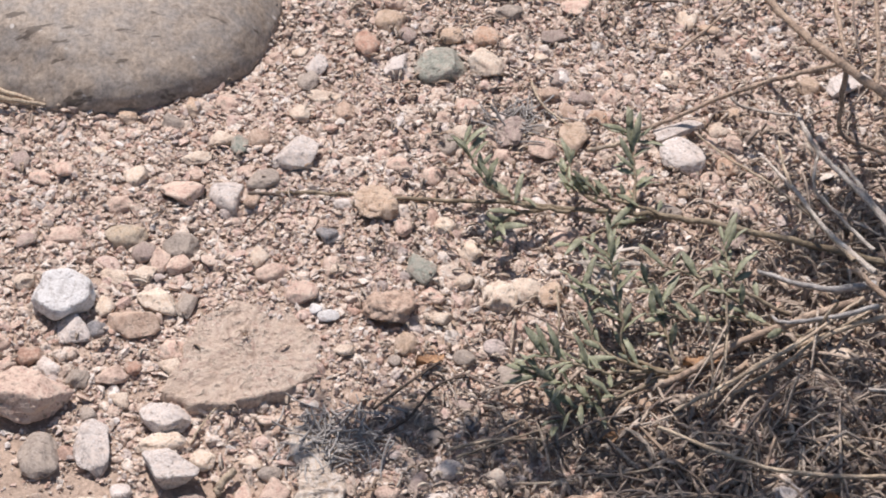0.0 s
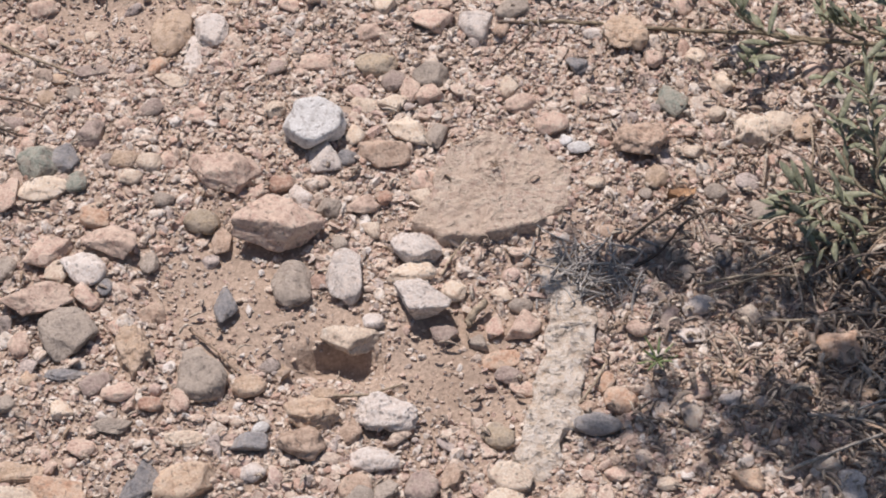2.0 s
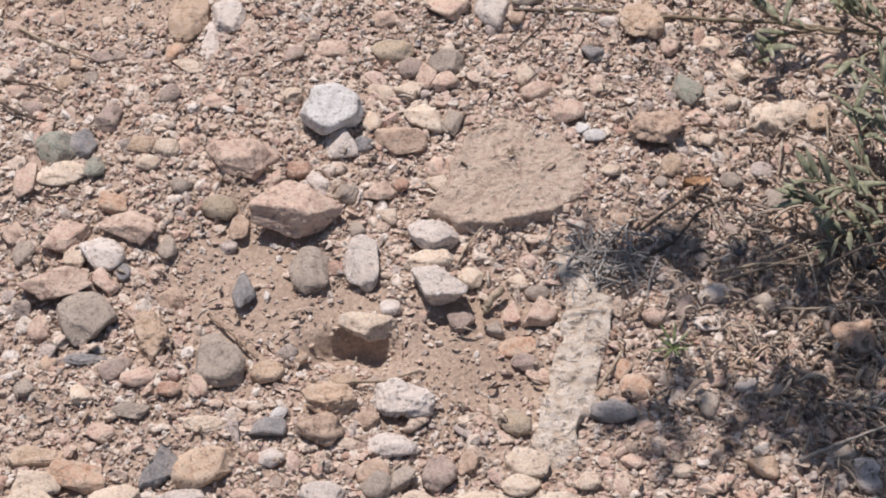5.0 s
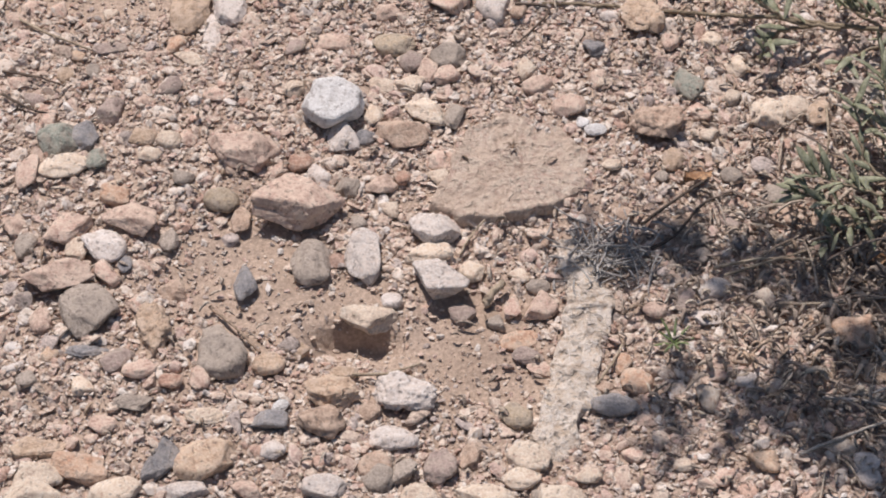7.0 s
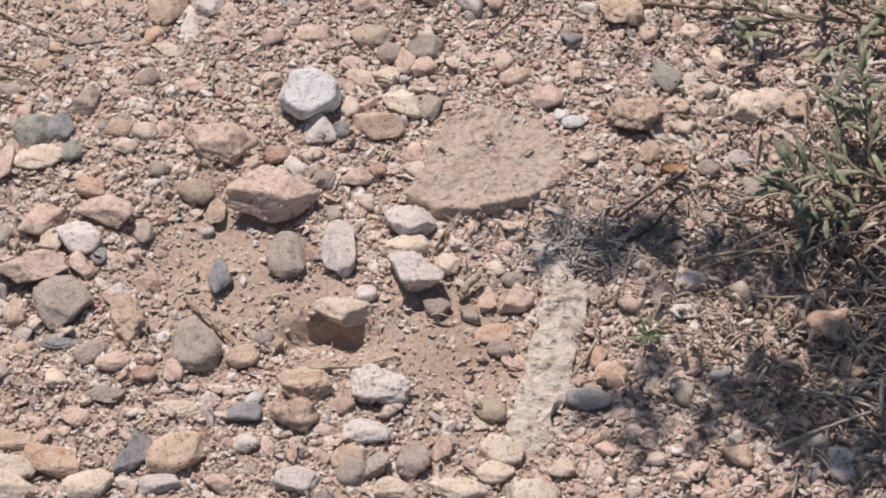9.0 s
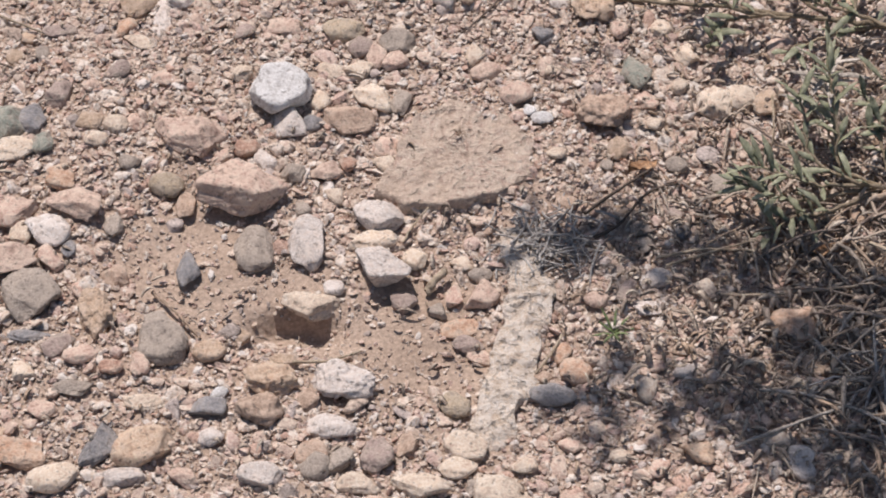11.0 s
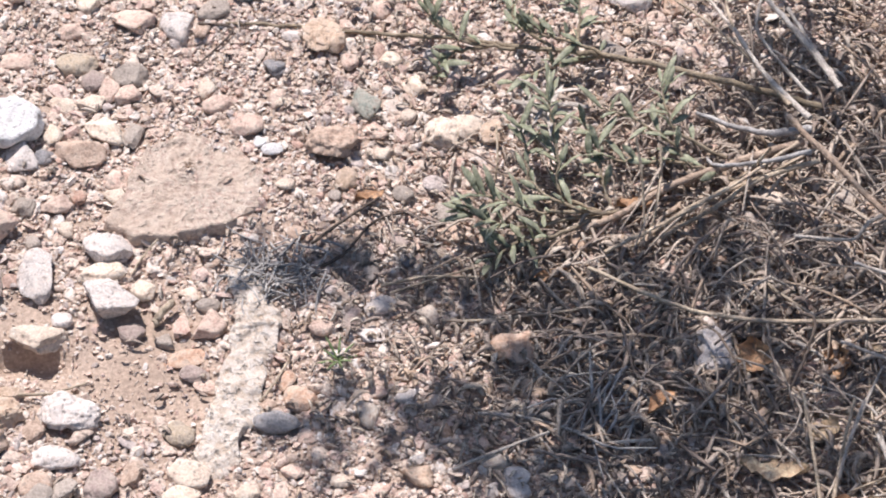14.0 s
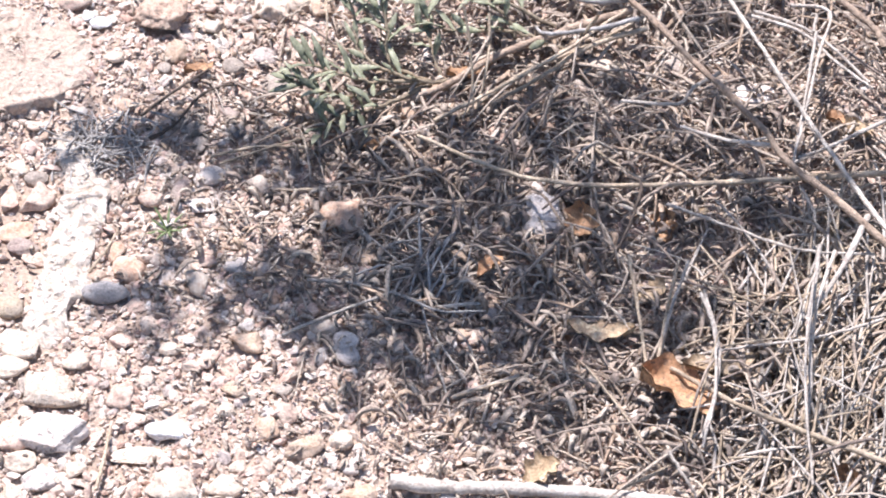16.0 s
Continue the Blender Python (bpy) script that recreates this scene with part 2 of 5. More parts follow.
def soil_material():
    m, nt, bsdf = links_of("sandy_soil")
    geo = nt.nodes.new("ShaderNodeTexCoord")
    big = node(nt, "ShaderNodeTexNoise", Scale=14.0, Detail=6.0, Roughness=0.6)
    grit = node(nt, "ShaderNodeTexNoise", Scale=420.0, Detail=8.0, Roughness=0.75)
    cells = node(nt, "ShaderNodeTexVoronoi", Scale=520.0)
    for n in (big, grit, cells):
        nt.links.new(geo.outputs["Object"], n.inputs["Vector"])
    base = ramp(nt, big.outputs[0], [(0.3, (0.46, 0.35, 0.275)), (0.7, (0.57, 0.455, 0.37))])
    tint = mixed(nt, 0.4, base, ramp(nt, cells.outputs["Distance"], [(0.1, (0.62, 0.61, 0.6)), (0.6, (0.36, 0.35, 0.34))]), "OVERLAY")
    tint = mixed(nt, 0.7, tint, ramp(nt, grit.outputs[0], [(0.3, (0.3, 0.29, 0.28)), (0.5, (0.5, 0.5, 0.5)), (0.7, (0.75, 0.74, 0.73))]), "OVERLAY")
    nt.links.new(tint, bsdf.inputs["Base Color"])
    bsdf.inputs["Roughness"].default_value = 0.95
    bsdf.inputs["Specular IOR Level"].default_value = 0.2
    bumped(nt, bsdf, grit.outputs[0], 0.7, 0.002)
    return m


MAT["soil"] = soil_material()
gx, gy = spread(-0.36, 0.54, 0.0035, 120), spread(-0.38, 0.40, 0.0035, 120)
verts = [(x, y, level(x, y)) for y in gy for x in gx]
w = len(gx)
faces = [(j * w + i, j * w + i + 1, (j + 1) * w + i + 1, (j + 1) * w + i) for j in range(len(gy) - 1) for i in range(w - 1)]
ground = tagged(new("ground", mesh_from("ground", verts, faces, "soil")), "dry sandy tan soil under scattered gravel", "ground", kind="structure")


def tube(points, radii, sides=6, flat=1.0):
    """A tapering bent tube along points, as vertices and four-sided faces."""
    points = np.asarray(points, float)
    ahead = np.gradient(points, axis=0)
    ahead /= np.linalg.norm(ahead, axis=1)[:, None] + 1e-12
    side = np.cross(ahead, (0, 0, 1.0))
    bad = np.linalg.norm(side, axis=1) < 0.05
    side[bad] = np.cross(ahead[bad], (0, 1.0, 0))
    side /= np.linalg.norm(side, axis=1)[:, None]
    up = np.cross(side, ahead)
    a = np.linspace(0, 2 * np.pi, sides, endpoint=False)
    ring = np.cos(a)[None, :, None] * side[:, None] + flat * np.sin(a)[None, :, None] * up[:, None]
    v = points[:, None] + ring * np.asarray(radii)[:, None, None]
    n = len(points)
    f = [(i * sides + j, i * sides + (j + 1) % sides, (i + 1) * sides + (j + 1) % sides, (i + 1) * sides + j) for i in range(n - 1) for j in range(sides)]
    return v.reshape(-1, 3), np.array(f)


def smooth_line(points, steps=6, wobble=0.0, seed=0):
    """A rounded line through points, with a slight wander."""
    p = np.asarray(points, float)
    rng = np.random.RandomState(seed)
    out = []
    for i in range(len(p) - 1):
        a, b, c, d = p[max(i - 1, 0)], p[i], p[i + 1], p[min(i + 2, len(p) - 1)]
        for t in np.linspace(0, 1, steps, endpoint=False):
            out.append(0.5 * (2 * b + (c - a) * t + (2 * a - 5 * b + 4 * c - d) * t * t + (3 * b - a - 3 * c + d) * t ** 3))
    out.append(p[-1])
    out = np.array(out)
    out[1:-1] += rng.normal(0, wobble, (len(out) - 2, 3))
    return out


# ---- stones ----
def ball(times):
    bm = bmesh.new()
    bmesh.ops.create_icosphere(bm, subdivisions=times, radius=1.0)
    v = np.array([p.co[:] for p in bm.verts])
    f = np.array([[p.index for p in face.verts] for face in bm.faces])
    bm.free()
    return v, f


BALLS = {n: ball(n) for n in (1, 2, 3, 4, 5, 6)}
BALLS[0] = (np.array([(1, 0, 0), (-1, 0, 0), (0, 1, 0), (0, -1, 0), (0, 0, 1), (0, 0, -1)], float),
            np.array([(0, 2, 4), (2, 1, 4), (1, 3, 4), (3, 0, 4), (2, 0, 5), (1, 2, 5), (3, 1, 5), (0, 3, 5)]))
TAKEN = []
STYLE_WORDS = {"smooth": "smooth", "round": "smooth rounded", "block": "rough angular", "knob": "knobbly weathered", "flat": "thin flat"}
KIND_WORDS = {"white": "bright white quartz", "cream": "cream limestone", "pale": "pale grey limestone", "pink": "dusty pinkish", "tan": "tan sandstone",
              "olive": "olive-tan", "orange": "orange sandstone", "red": "reddish brown", "brown": "brown", "grey": "plain grey", "slate": "dark blue-grey slate",
              "green": "green-grey", "mauve": "mauve-grey", "slab": "sandy tan", "crust": "pale crusted", "boulder": "grey-brown"}
COUNT = [0]


def stone_mesh(lx, ly, lz, style, material, seed):
    rng = np.random.RandomState(seed)
    v, f = BALLS[6 if max(lx, ly) > 0.12 else 5 if max(lx, ly) > 0.024 else 4 if max(lx, ly) > 0.0126 else 3]
    off = Vector(rng.uniform(-50, 50, 3))
    cuts, tight, lump, rough = {"round": (7, (0.66, 0.95), 0.13, 0.022), "block": (11, (0.44, 0.78), 0.11, 0.045),
                                "smooth": (3, (0.9, 0.98), 0.06, 0.012), "knob": (9, (0.55, 0.88), 0.26, 0.13), "flat": (8, (0.50, 0.82), 0.18, 0.07)}[style]
    r = np.ones(len(v))
    normals = rng.normal(size=(cuts, 3))
    normals /= np.linalg.norm(normals, axis=1)[:, None]
    for n, d in zip(normals, rng.uniform(*tight, cuts)):
        r = np.minimum(r, d / np.maximum(v @ n, 1e-3))
    if style in ("block", "round", "knob"):
        # a worn level top
        lean = np.array([rng.normal(0, 0.16), rng.normal(0, 0.16), 1.0])
        r = np.minimum(r, rng.uniform(0.55, 0.8) / np.maximum(v @ (lean / np.linalg.norm(lean)), 1e-3))
    bend = np.array([noise.noise(Vector(p) * 1.5 + off) for p in v])
    fine = np.array([noise.fractal(Vector(p) * 3.6 + off, 0.65, 2.2, 5) for p in v])
    r = r * (1 + lump * bend + rough * fine)
    out = v * r[:, None]
    lo, hi = out.min(0), out.max(0)
    out = (out - (lo + hi) / 2) / (hi - lo) * np.array([lx, ly, lz])
    return mesh_from("stone", out, f, material)


def stone(x, y, lx, ly, lz, turn, material, style="round", sink=0.38, tilt=0.0, name="", label=""):
    COUNT[0] += 1
    me = stone_mesh(lx, ly, lz, style, material, COUNT[0])
    size = max(lx, ly)
    name = name or ("pebble" if size < 0.018 else "stone" if size < 0.12 else "boulder")
    ob = new(name, me)
    ob.matrix_world = pose(x, y, level(x, y) + 0.0012 + lz * (0.5 - sink), tilt, tilt * 0.4, turn)
    TAKEN.append((x, y, 0.36 * lx, 0.36 * ly, turn))
    what = label or f"{STYLE_WORDS[style]} {KIND_WORDS[material]} {name} lying on sandy gravel"
    return tagged(ob, what, name, "loose stones on the gravel" if size < 0.12 else "")


def slab(x, y, corners, high, label):
    """A flat stone with a broken rim: corners are (degrees, metres from the middle), high its face above the soil."""
    rings, around = 44, 180
    deg, far = np.array([c[0] for c in corners], float), np.array([c[1] for c in corners], float)
    pts = np.stack([far * np.cos(np.radians(deg)), far * np.sin(np.radians(deg))], -1)
    v = []
    for j in range(around):
        a = 2 * math.pi * j / around
        d = np.array([math.cos(a), math.sin(a)])
        reach = 1.0
        for p, q in zip(pts, np.roll(pts, -1, 0)):
            m = np.array([d, p - q]).T
            if abs(np.linalg.det(m)) > 1e-12:
                r, s = np.linalg.solve(m, p)
                if r > 0 and -1e-6 <= s <= 1 + 1e-6:
                    reach = min(reach, r)
        reach *= 1 + 0.012 * math.sin(9 * a) + 0.05 * noise.noise((3 * d[0], 3 * d[1], 1.0)) + 0.03 * noise.noise((11 * d[0], 11 * d[1], 2.0))
        for i in range(rings):
            s = (i / (rings - 1)) ** 0.8
            px, py = x + d[0] * reach * s, y + d[1] * reach * s
            rim = max(0.0, (s - 0.945) / 0.055)
            front = max(0.0, -d[1])
            z = high * (1 + 0.35 * front * s) * (1 - rim ** 2.6) - 0.008 * rim ** 2 + 0.0022 * noise.noise((px * 45, py * 45, 3)) + 0.0009 * noise.fractal((px * 170, py * 170, 8), 0.6, 2.1, 5)
            v.append((px, py, level(x, y) + z))
    f = [(j * rings + i, j * rings + i + 1, (j + 1) % around * rings + i + 1, (j + 1) % around * rings + i) for j in range(around) for i in range(rings - 1)]
    TAKEN.append((x, y, 0.66 * far.mean(), 0.66 * far.mean(), 0))
    return tagged(new("stone_slab", mesh_from("stone_slab", v, f, "slab")), label, "stone")


# the great smooth boulder at the edge
stone(-0.0628, 0.2896, 0.205, 0.195, 0.076, 0, "boulder", "smooth", 0.52, label="large smooth grey-brown boulder half sunk in gravel")
# the flat sandy slab
slab(0.0020, 0.0081, [(3, 0.0386), (48, 0.0342), (94, 0.0343), (134, 0.0318), (182, 0.0309), (213, 0.0487), (235, 0.0461), (265, 0.0374), (307, 0.0371), (331, 0.0383)], 0.0031, "flat sandy tan stone slab lying level in gravel")

# pale crusted ridge half buried
def crust_ridge(points, radii):
    line = smooth_line(points, 18)
    r = np.interp(np.linspace(0, 1, len(line)), np.linspace(0, 1, len(radii)), radii)
    v, f = tube(line, r, 56, 0.28)
    out = []
    for p in v:
        p = Vector(p)
        q = Vector((p.x, p.y, 0.0)) * 70
        wide = Vector((noise.noise(q), noise.noise(q + Vector((9, 9, 9))), 0.4 * noise.noise(q * 1.6))) * 0.0060
        # shallow arched grooves across the upper end, pits all over
        arch = math.sin((p.y + 9.0 * (p.x - 0.03) ** 2) * 780 + 2.5 * noise.noise(p * 60))
        groove = -0.0011 * max(0.0, arch) ** 3 * min(1.0, max(0.0, (p.y + 0.125) / 0.03))
        out.append(p + wide + Vector((0, 0, groove + 0.0013 * noise.fractal(p * 300, 0.7, 2.1, 4))))
    v = np.array(out)
    v[:, 2] -= 0.0005
    TAKEN.extend((p[0], p[1], q * 0.58, q * 0.58, 0) for p, q in zip(line[::8], r[::8]))
    return tagged(new("crusted_ridge", mesh_from("crusted_ridge", v, f, "crust")), "pale crusted stone ridge half buried in the soil", "stone")


crust_ridge([(0.0258, -0.0402, 0.0000), (0.0304, -0.0685, 0.0000), (0.0315, -0.0889, 0.0000), (0.0247, -0.1149, 0.0000), (0.0169, -0.1399, 0.0000), (0.0125, -0.1560, -0.0010), (0.0110, -0.1680, -0.0045)], [0.006, 0.0095, 0.0104, 0.0112, 0.0104, 0.0092, 0.0055])

stone(-0.1569, 0.1259, 0.0347, 0.0212, 0.0116, 83, "tan", "round")
stone(-0.1365, 0.1248, 0.0243, 0.0180, 0.0101, 87, "pale", "block")
stone(-0.1441, 0.1093, 0.0322, 0.0109, 0.0035, 87, "pale", "flat")
stone(-0.1963, 0.1023, 0.0190, 0.0092, 0.0030, -3, "mauve", "flat")
stone(-0.1561, 0.0914, 0.0181, 0.0088, 0.0028, 158, "cream", "flat")
stone(-0.2036, 0.0848, 0.0106, 0.0074, 0.0041, 87, "grey", "round")
stone(-0.0531, 0.0914, 0.0221, 0.0156, 0.0086, -3, "olive", "round")
stone(-0.0449, 0.0808, 0.0158, 0.0124, 0.0068, 87, "mauve", "round")
stone(-0.0367, 0.0731, 0.0179, 0.0107, 0.0059, 84, "pink", "round")
stone(-0.0264, 0.0703, 0.0153, 0.0123, 0.0069, 70, "pink", "block")
stone(-0.0265, 0.0842, 0.0186, 0.0178, 0.0098, -3, "grey", "round")
stone(-0.0458, 0.0643, 0.0153, 0.0121, 0.0066, -3, "cream", "round")
stone(-0.0591, 0.0648, 0.0152, 0.0108, 0.0035, 135, "cream", "flat")
stone(-0.0833, 0.0465, 0.0309, 0.0305, 0.0168, -3, "white", "round", 0.22)
stone(-0.0785, 0.0293, 0.0184, 0.0164, 0.0092, 87, "pale", "block")
stone(-0.1029, 0.0624, 0.0106, 0.0106, 0.0059, -3, "cream", "block")
stone(-0.0373, 0.0457, 0.0237, 0.0182, 0.0102, 160, "cream", "block")
stone(-0.0251, 0.0412, 0.0175, 0.0115, 0.0065, 87, "grey", "block")
stone(-0.0499, 0.0305, 0.0263, 0.0179, 0.0100, 159, "brown", "block")
stone(-0.0677, 0.0296, 0.0104, 0.0094, 0.0053, -3, "slate", "block")
stone(-0.1280, 0.0230, 0.0347, 0.0271, 0.0152, 144, "pink", "block")
stone(-0.0993, 0.0137, 0.0130, 0.0122, 0.0067, -3, "red", "round")
stone(-0.0990, -0.0174, 0.0430, 0.0290, 0.0175, -14, "pink", "block", 0.16)
stone(-0.1628, 0.0287, 0.0126, 0.0118, 0.0065, -3, "cream", "round")
stone(-0.1924, 0.0525, 0.0188, 0.0151, 0.0084, -145, "mauve", "block")
stone(-0.2161, 0.0327, 0.0238, 0.0213, 0.0120, 131, "green", "block")
stone(-0.2035, 0.0349, 0.0194, 0.0138, 0.0077, -110, "slate", "block")
stone(-0.2119, 0.0143, 0.0261, 0.0153, 0.0084, -174, "cream", "round")
stone(-0.1971, 0.0172, 0.0134, 0.0109, 0.0060, 87, "green", "round")
stone(-0.1858, -0.0068, 0.0170, 0.0126, 0.0070, 158, "orange", "block")
stone(-0.1362, -0.0099, 0.0180, 0.0145, 0.0080, 154, "olive", "round")
stone(-0.1269, -0.0210, 0.0180, 0.0095, 0.0052, 87, "brown", "round")
stone(-0.1767, -0.0243, 0.0261, 0.0202, 0.0113, 136, "pink", "block")
stone(-0.2074, -0.0260, 0.0250, 0.0192, 0.0108, -161, "pink", "block")
stone(-0.1597, -0.0352, 0.0141, 0.0092, 0.0052, 87, "grey", "block")
stone(-0.0612, -0.0024, 0.0160, 0.0115, 0.0065, -154, "pink", "block")
stone(-0.0510, 0.0032, 0.0093, 0.0086, 0.0047, 87, "red", "round")
stone(-0.0772, -0.0030, 0.0134, 0.0126, 0.0071, -3, "grey", "block")
stone(-0.0027, 0.1162, 0.0240, 0.0178, 0.0100, 85, "pale", "block")
stone(0.0164, 0.1262, 0.0187, 0.0124, 0.0068, -154, "grey", "round")
stone(-0.0828, 0.0948, 0.0240, 0.0130, 0.0042, -174, "pink", "flat")
stone(0.0465, 0.0841, 0.0141, 0.0124, 0.0070, 87, "slate", "block")
stone(0.0903, 0.0587, 0.0227, 0.0143, 0.0080, 122, "green", "block")
stone(0.0722, 0.0276, 0.0268, 0.0223, 0.0138, -3, "brown", "knob", 0.20)
stone(0.0312, 0.0437, 0.0171, 0.0148, 0.0081, -3, "pink", "round")
stone(0.0374, 0.0338, 0.0074, 0.0066, 0.0036, 87, "white", "round")
stone(0.0430, 0.0282, 0.0112, 0.0092, 0.0052, 151, "white", "block")
stone(0.1278, 0.0372, 0.0209, 0.0182, 0.0113, 87, "cream", "knob")
stone(0.1412, 0.0391, 0.0174, 0.0161, 0.0088, 87, "cream", "round")
stone(0.1522, 0.0355, 0.0177, 0.0127, 0.0071, 87, "tan", "block")
stone(0.0746, 0.1009, 0.0214, 0.0171, 0.0106, 102, "tan", "knob")
stone(0.1059, 0.0887, 0.0114, 0.0110, 0.0060, -3, "cream", "round")
stone(0.0846, 0.0861, 0.0112, 0.0091, 0.0050, 87, "pink", "round")
stone(0.1166, 0.0713, 0.0145, 0.0130, 0.0073, 120, "cream", "block")
stone(0.1115, 0.0498, 0.0107, 0.0094, 0.0052, 87, "cream", "round")
stone(0.0171, 0.0615, 0.0164, 0.0118, 0.0065, -162, "pink", "round")
stone(0.0722, -0.0034, 0.0071, 0.0070, 0.0038, 87, "grey", "round")
stone(0.0486, 0.0017, 0.0102, 0.0071, 0.0039, -3, "cream", "round")
stone(0.1055, -0.0038, 0.0113, 0.0099, 0.0055, -3, "grey", "round")
stone(0.1269, -0.0142, 0.0171, 0.0124, 0.0040, -3, "grey", "flat")
stone(0.1459, 0.0089, 0.0103, 0.0087, 0.0048, 87, "pink", "round")
stone(0.0976, 0.0232, 0.0104, 0.0102, 0.0057, -3, "cream", "block")
stone(-0.2098, -0.0562, 0.0354, 0.0202, 0.0113, -3, "pink", "block", 0.12)
stone(-0.1871, -0.0543, 0.0160, 0.0132, 0.0074, 153, "pink", "block")
stone(-0.1945, -0.0750, 0.0292, 0.0257, 0.0144, 117, "grey", "block")
stone(-0.2021, -0.0382, 0.0141, 0.0111, 0.0061, 87, "cream", "round")
stone(-0.1881, -0.0395, 0.0205, 0.0179, 0.0100, 122, "pale", "block")
stone(-0.1792, -0.0498, 0.0112, 0.0068, 0.0037, 87, "slate", "round")
stone(-0.2160, -0.0798, 0.0142, 0.0109, 0.0060, 87, "pink", "round")
stone(-0.1930, -0.0995, 0.0214, 0.0067, 0.0021, -3, "slate", "flat")
stone(-0.1569, -0.0654, 0.0140, 0.0135, 0.0075, 87, "brown", "block")
stone(-0.1632, -0.0897, 0.0301, 0.0176, 0.0109, 98, "tan", "knob")
stone(-0.1235, -0.0640, 0.0223, 0.0114, 0.0064, 93, "slate", "block", 0.15)
stone(-0.0941, -0.0504, 0.0275, 0.0192, 0.0106, 87, "grey", "round")
stone(-0.1348, -0.1057, 0.0308, 0.0230, 0.0126, 118, "grey", "round")
stone(-0.1690, -0.1131, 0.0158, 0.0112, 0.0062, -165, "pink", "round")
stone(-0.1418, -0.1206, 0.0134, 0.0095, 0.0052, 87, "pink", "round")
stone(-0.1547, -0.1214, 0.0115, 0.0081, 0.0045, -3, "red", "round")
stone(-0.1117, -0.1128, 0.0155, 0.0125, 0.0069, -3, "tan", "round")
stone(-0.0348, -0.0647, 0.0304, 0.0230, 0.0129, 151, "pale", "block", 0.16)
stone(-0.0396, -0.0465, 0.0231, 0.0126, 0.0069, -168, "cream", "round")
stone(-0.0199, -0.0560, 0.0129, 0.0117, 0.0064, 108, "cream", "round")
stone(-0.0365, -0.0323, 0.0251, 0.0188, 0.0105, 156, "pale", "block", 0.16)
stone(-0.0569, -0.0736, 0.0102, 0.0084, 0.0046, -3, "pale", "round")
stone(-0.0527, -0.1313, 0.0301, 0.0218, 0.0135, -3, "pale", "knob")
stone(-0.0835, -0.1325, 0.0252, 0.0187, 0.0116, -3, "tan", "knob")
stone(-0.1068, -0.1388, 0.0097, 0.0072, 0.0041, -132, "white", "block")
stone(-0.1115, -0.1461, 0.0183, 0.0125, 0.0070, -167, "slate", "block")
stone(-0.0883, -0.1479, 0.0225, 0.0190, 0.0118, -3, "brown", "knob")
stone(-0.1386, -0.1410, 0.0192, 0.0088, 0.0028, -3, "cream", "flat")
stone(-0.1375, -0.1649, 0.0294, 0.0201, 0.0111, -170, "tan", "round")
stone(-0.1565, -0.1627, 0.0260, 0.0147, 0.0082, 68, "slate", "block")
stone(-0.1929, -0.1648, 0.0274, 0.0174, 0.0098, -3, "orange", "block")
stone(-0.2095, -0.1682, 0.0226, 0.0151, 0.0084, -3, "cream", "block")
stone(-0.2111, -0.1510, 0.0258, 0.0114, 0.0036, -3, "tan", "flat")
stone(-0.1837, -0.1419, 0.0129, 0.0105, 0.0058, -3, "pink", "round")
stone(-0.1710, -0.1314, 0.0184, 0.0089, 0.0029, -3, "grey", "flat")
stone(-0.0654, -0.1716, 0.0152, 0.0149, 0.0082, 87, "brown", "round")
stone(-0.0379, -0.1717, 0.0194, 0.0159, 0.0099, 87, "mauve", "knob")
stone(-0.0535, -0.1742, 0.0147, 0.0125, 0.0070, 87, "grey", "block")
stone(-0.0576, -0.1567, 0.0229, 0.0125, 0.0070, -3, "pale", "block")
stone(-0.0245, -0.1654, 0.0156, 0.0102, 0.0057, 87, "brown", "block")
stone(-0.0041, -0.1428, 0.0152, 0.0145, 0.0080, -3, "olive", "round")
stone(-0.0000, -0.1676, 0.0195, 0.0152, 0.0083, 163, "cream", "round")
stone(-0.0035, -0.1786, 0.0174, 0.0121, 0.0066, -167, "cream", "round")
stone(0.0389, -0.1397, 0.0232, 0.0121, 0.0067, 171, "slate", "round")
stone(0.0498, -0.1268, 0.0156, 0.0133, 0.0073, 153, "orange", "round")
stone(0.0445, -0.1154, 0.0117, 0.0099, 0.0055, -133, "orange", "block")
stone(0.0092, -0.0803, 0.0173, 0.0157, 0.0088, -145, "pink", "block")
stone(-0.0021, -0.0774, 0.0140, 0.0082, 0.0046, 87, "pink", "block")
stone(-0.0005, -0.0959, 0.0223, 0.0124, 0.0040, -175, "orange", "flat")
stone(0.0040, -0.1059, 0.0165, 0.0094, 0.0053, -3, "mauve", "block")
stone(0.0093, -0.1130, 0.0149, 0.0087, 0.0028, 155, "pink", "flat")
stone(-0.0102, -0.0862, 0.0096, 0.0096, 0.0054, -3, "grey", "block")
stone(-0.0252, -0.0814, 0.0132, 0.0122, 0.0067, -3, "mauve", "round")
stone(0.0100, -0.0662, 0.0118, 0.0085, 0.0048, -3, "grey", "block")
stone(0.0621, -0.0863, 0.0122, 0.0097, 0.0053, -3, "pink", "round")
stone(0.0899, -0.0750, 0.0166, 0.0100, 0.0055, -152, "pale", "round")
stone(0.0857, -0.0911, 0.0158, 0.0100, 0.0032, -3, "pale", "flat")
stone(0.0996, -0.1746, 0.0177, 0.0146, 0.0082, 157, "tan", "block")
stone(0.1417, -0.1811, 0.0136, 0.0113, 0.0062, -3, "pale", "round")
stone(0.1418, -0.1885, 0.0121, 0.0100, 0.0055, -3, "pale", "round")
stone(0.1335, -0.1716, 0.0128, 0.0106, 0.0058, -162, "cream", "round")
stone(0.1546, -0.1279, 0.0153, 0.0130, 0.0071, 153, "tan", "round")
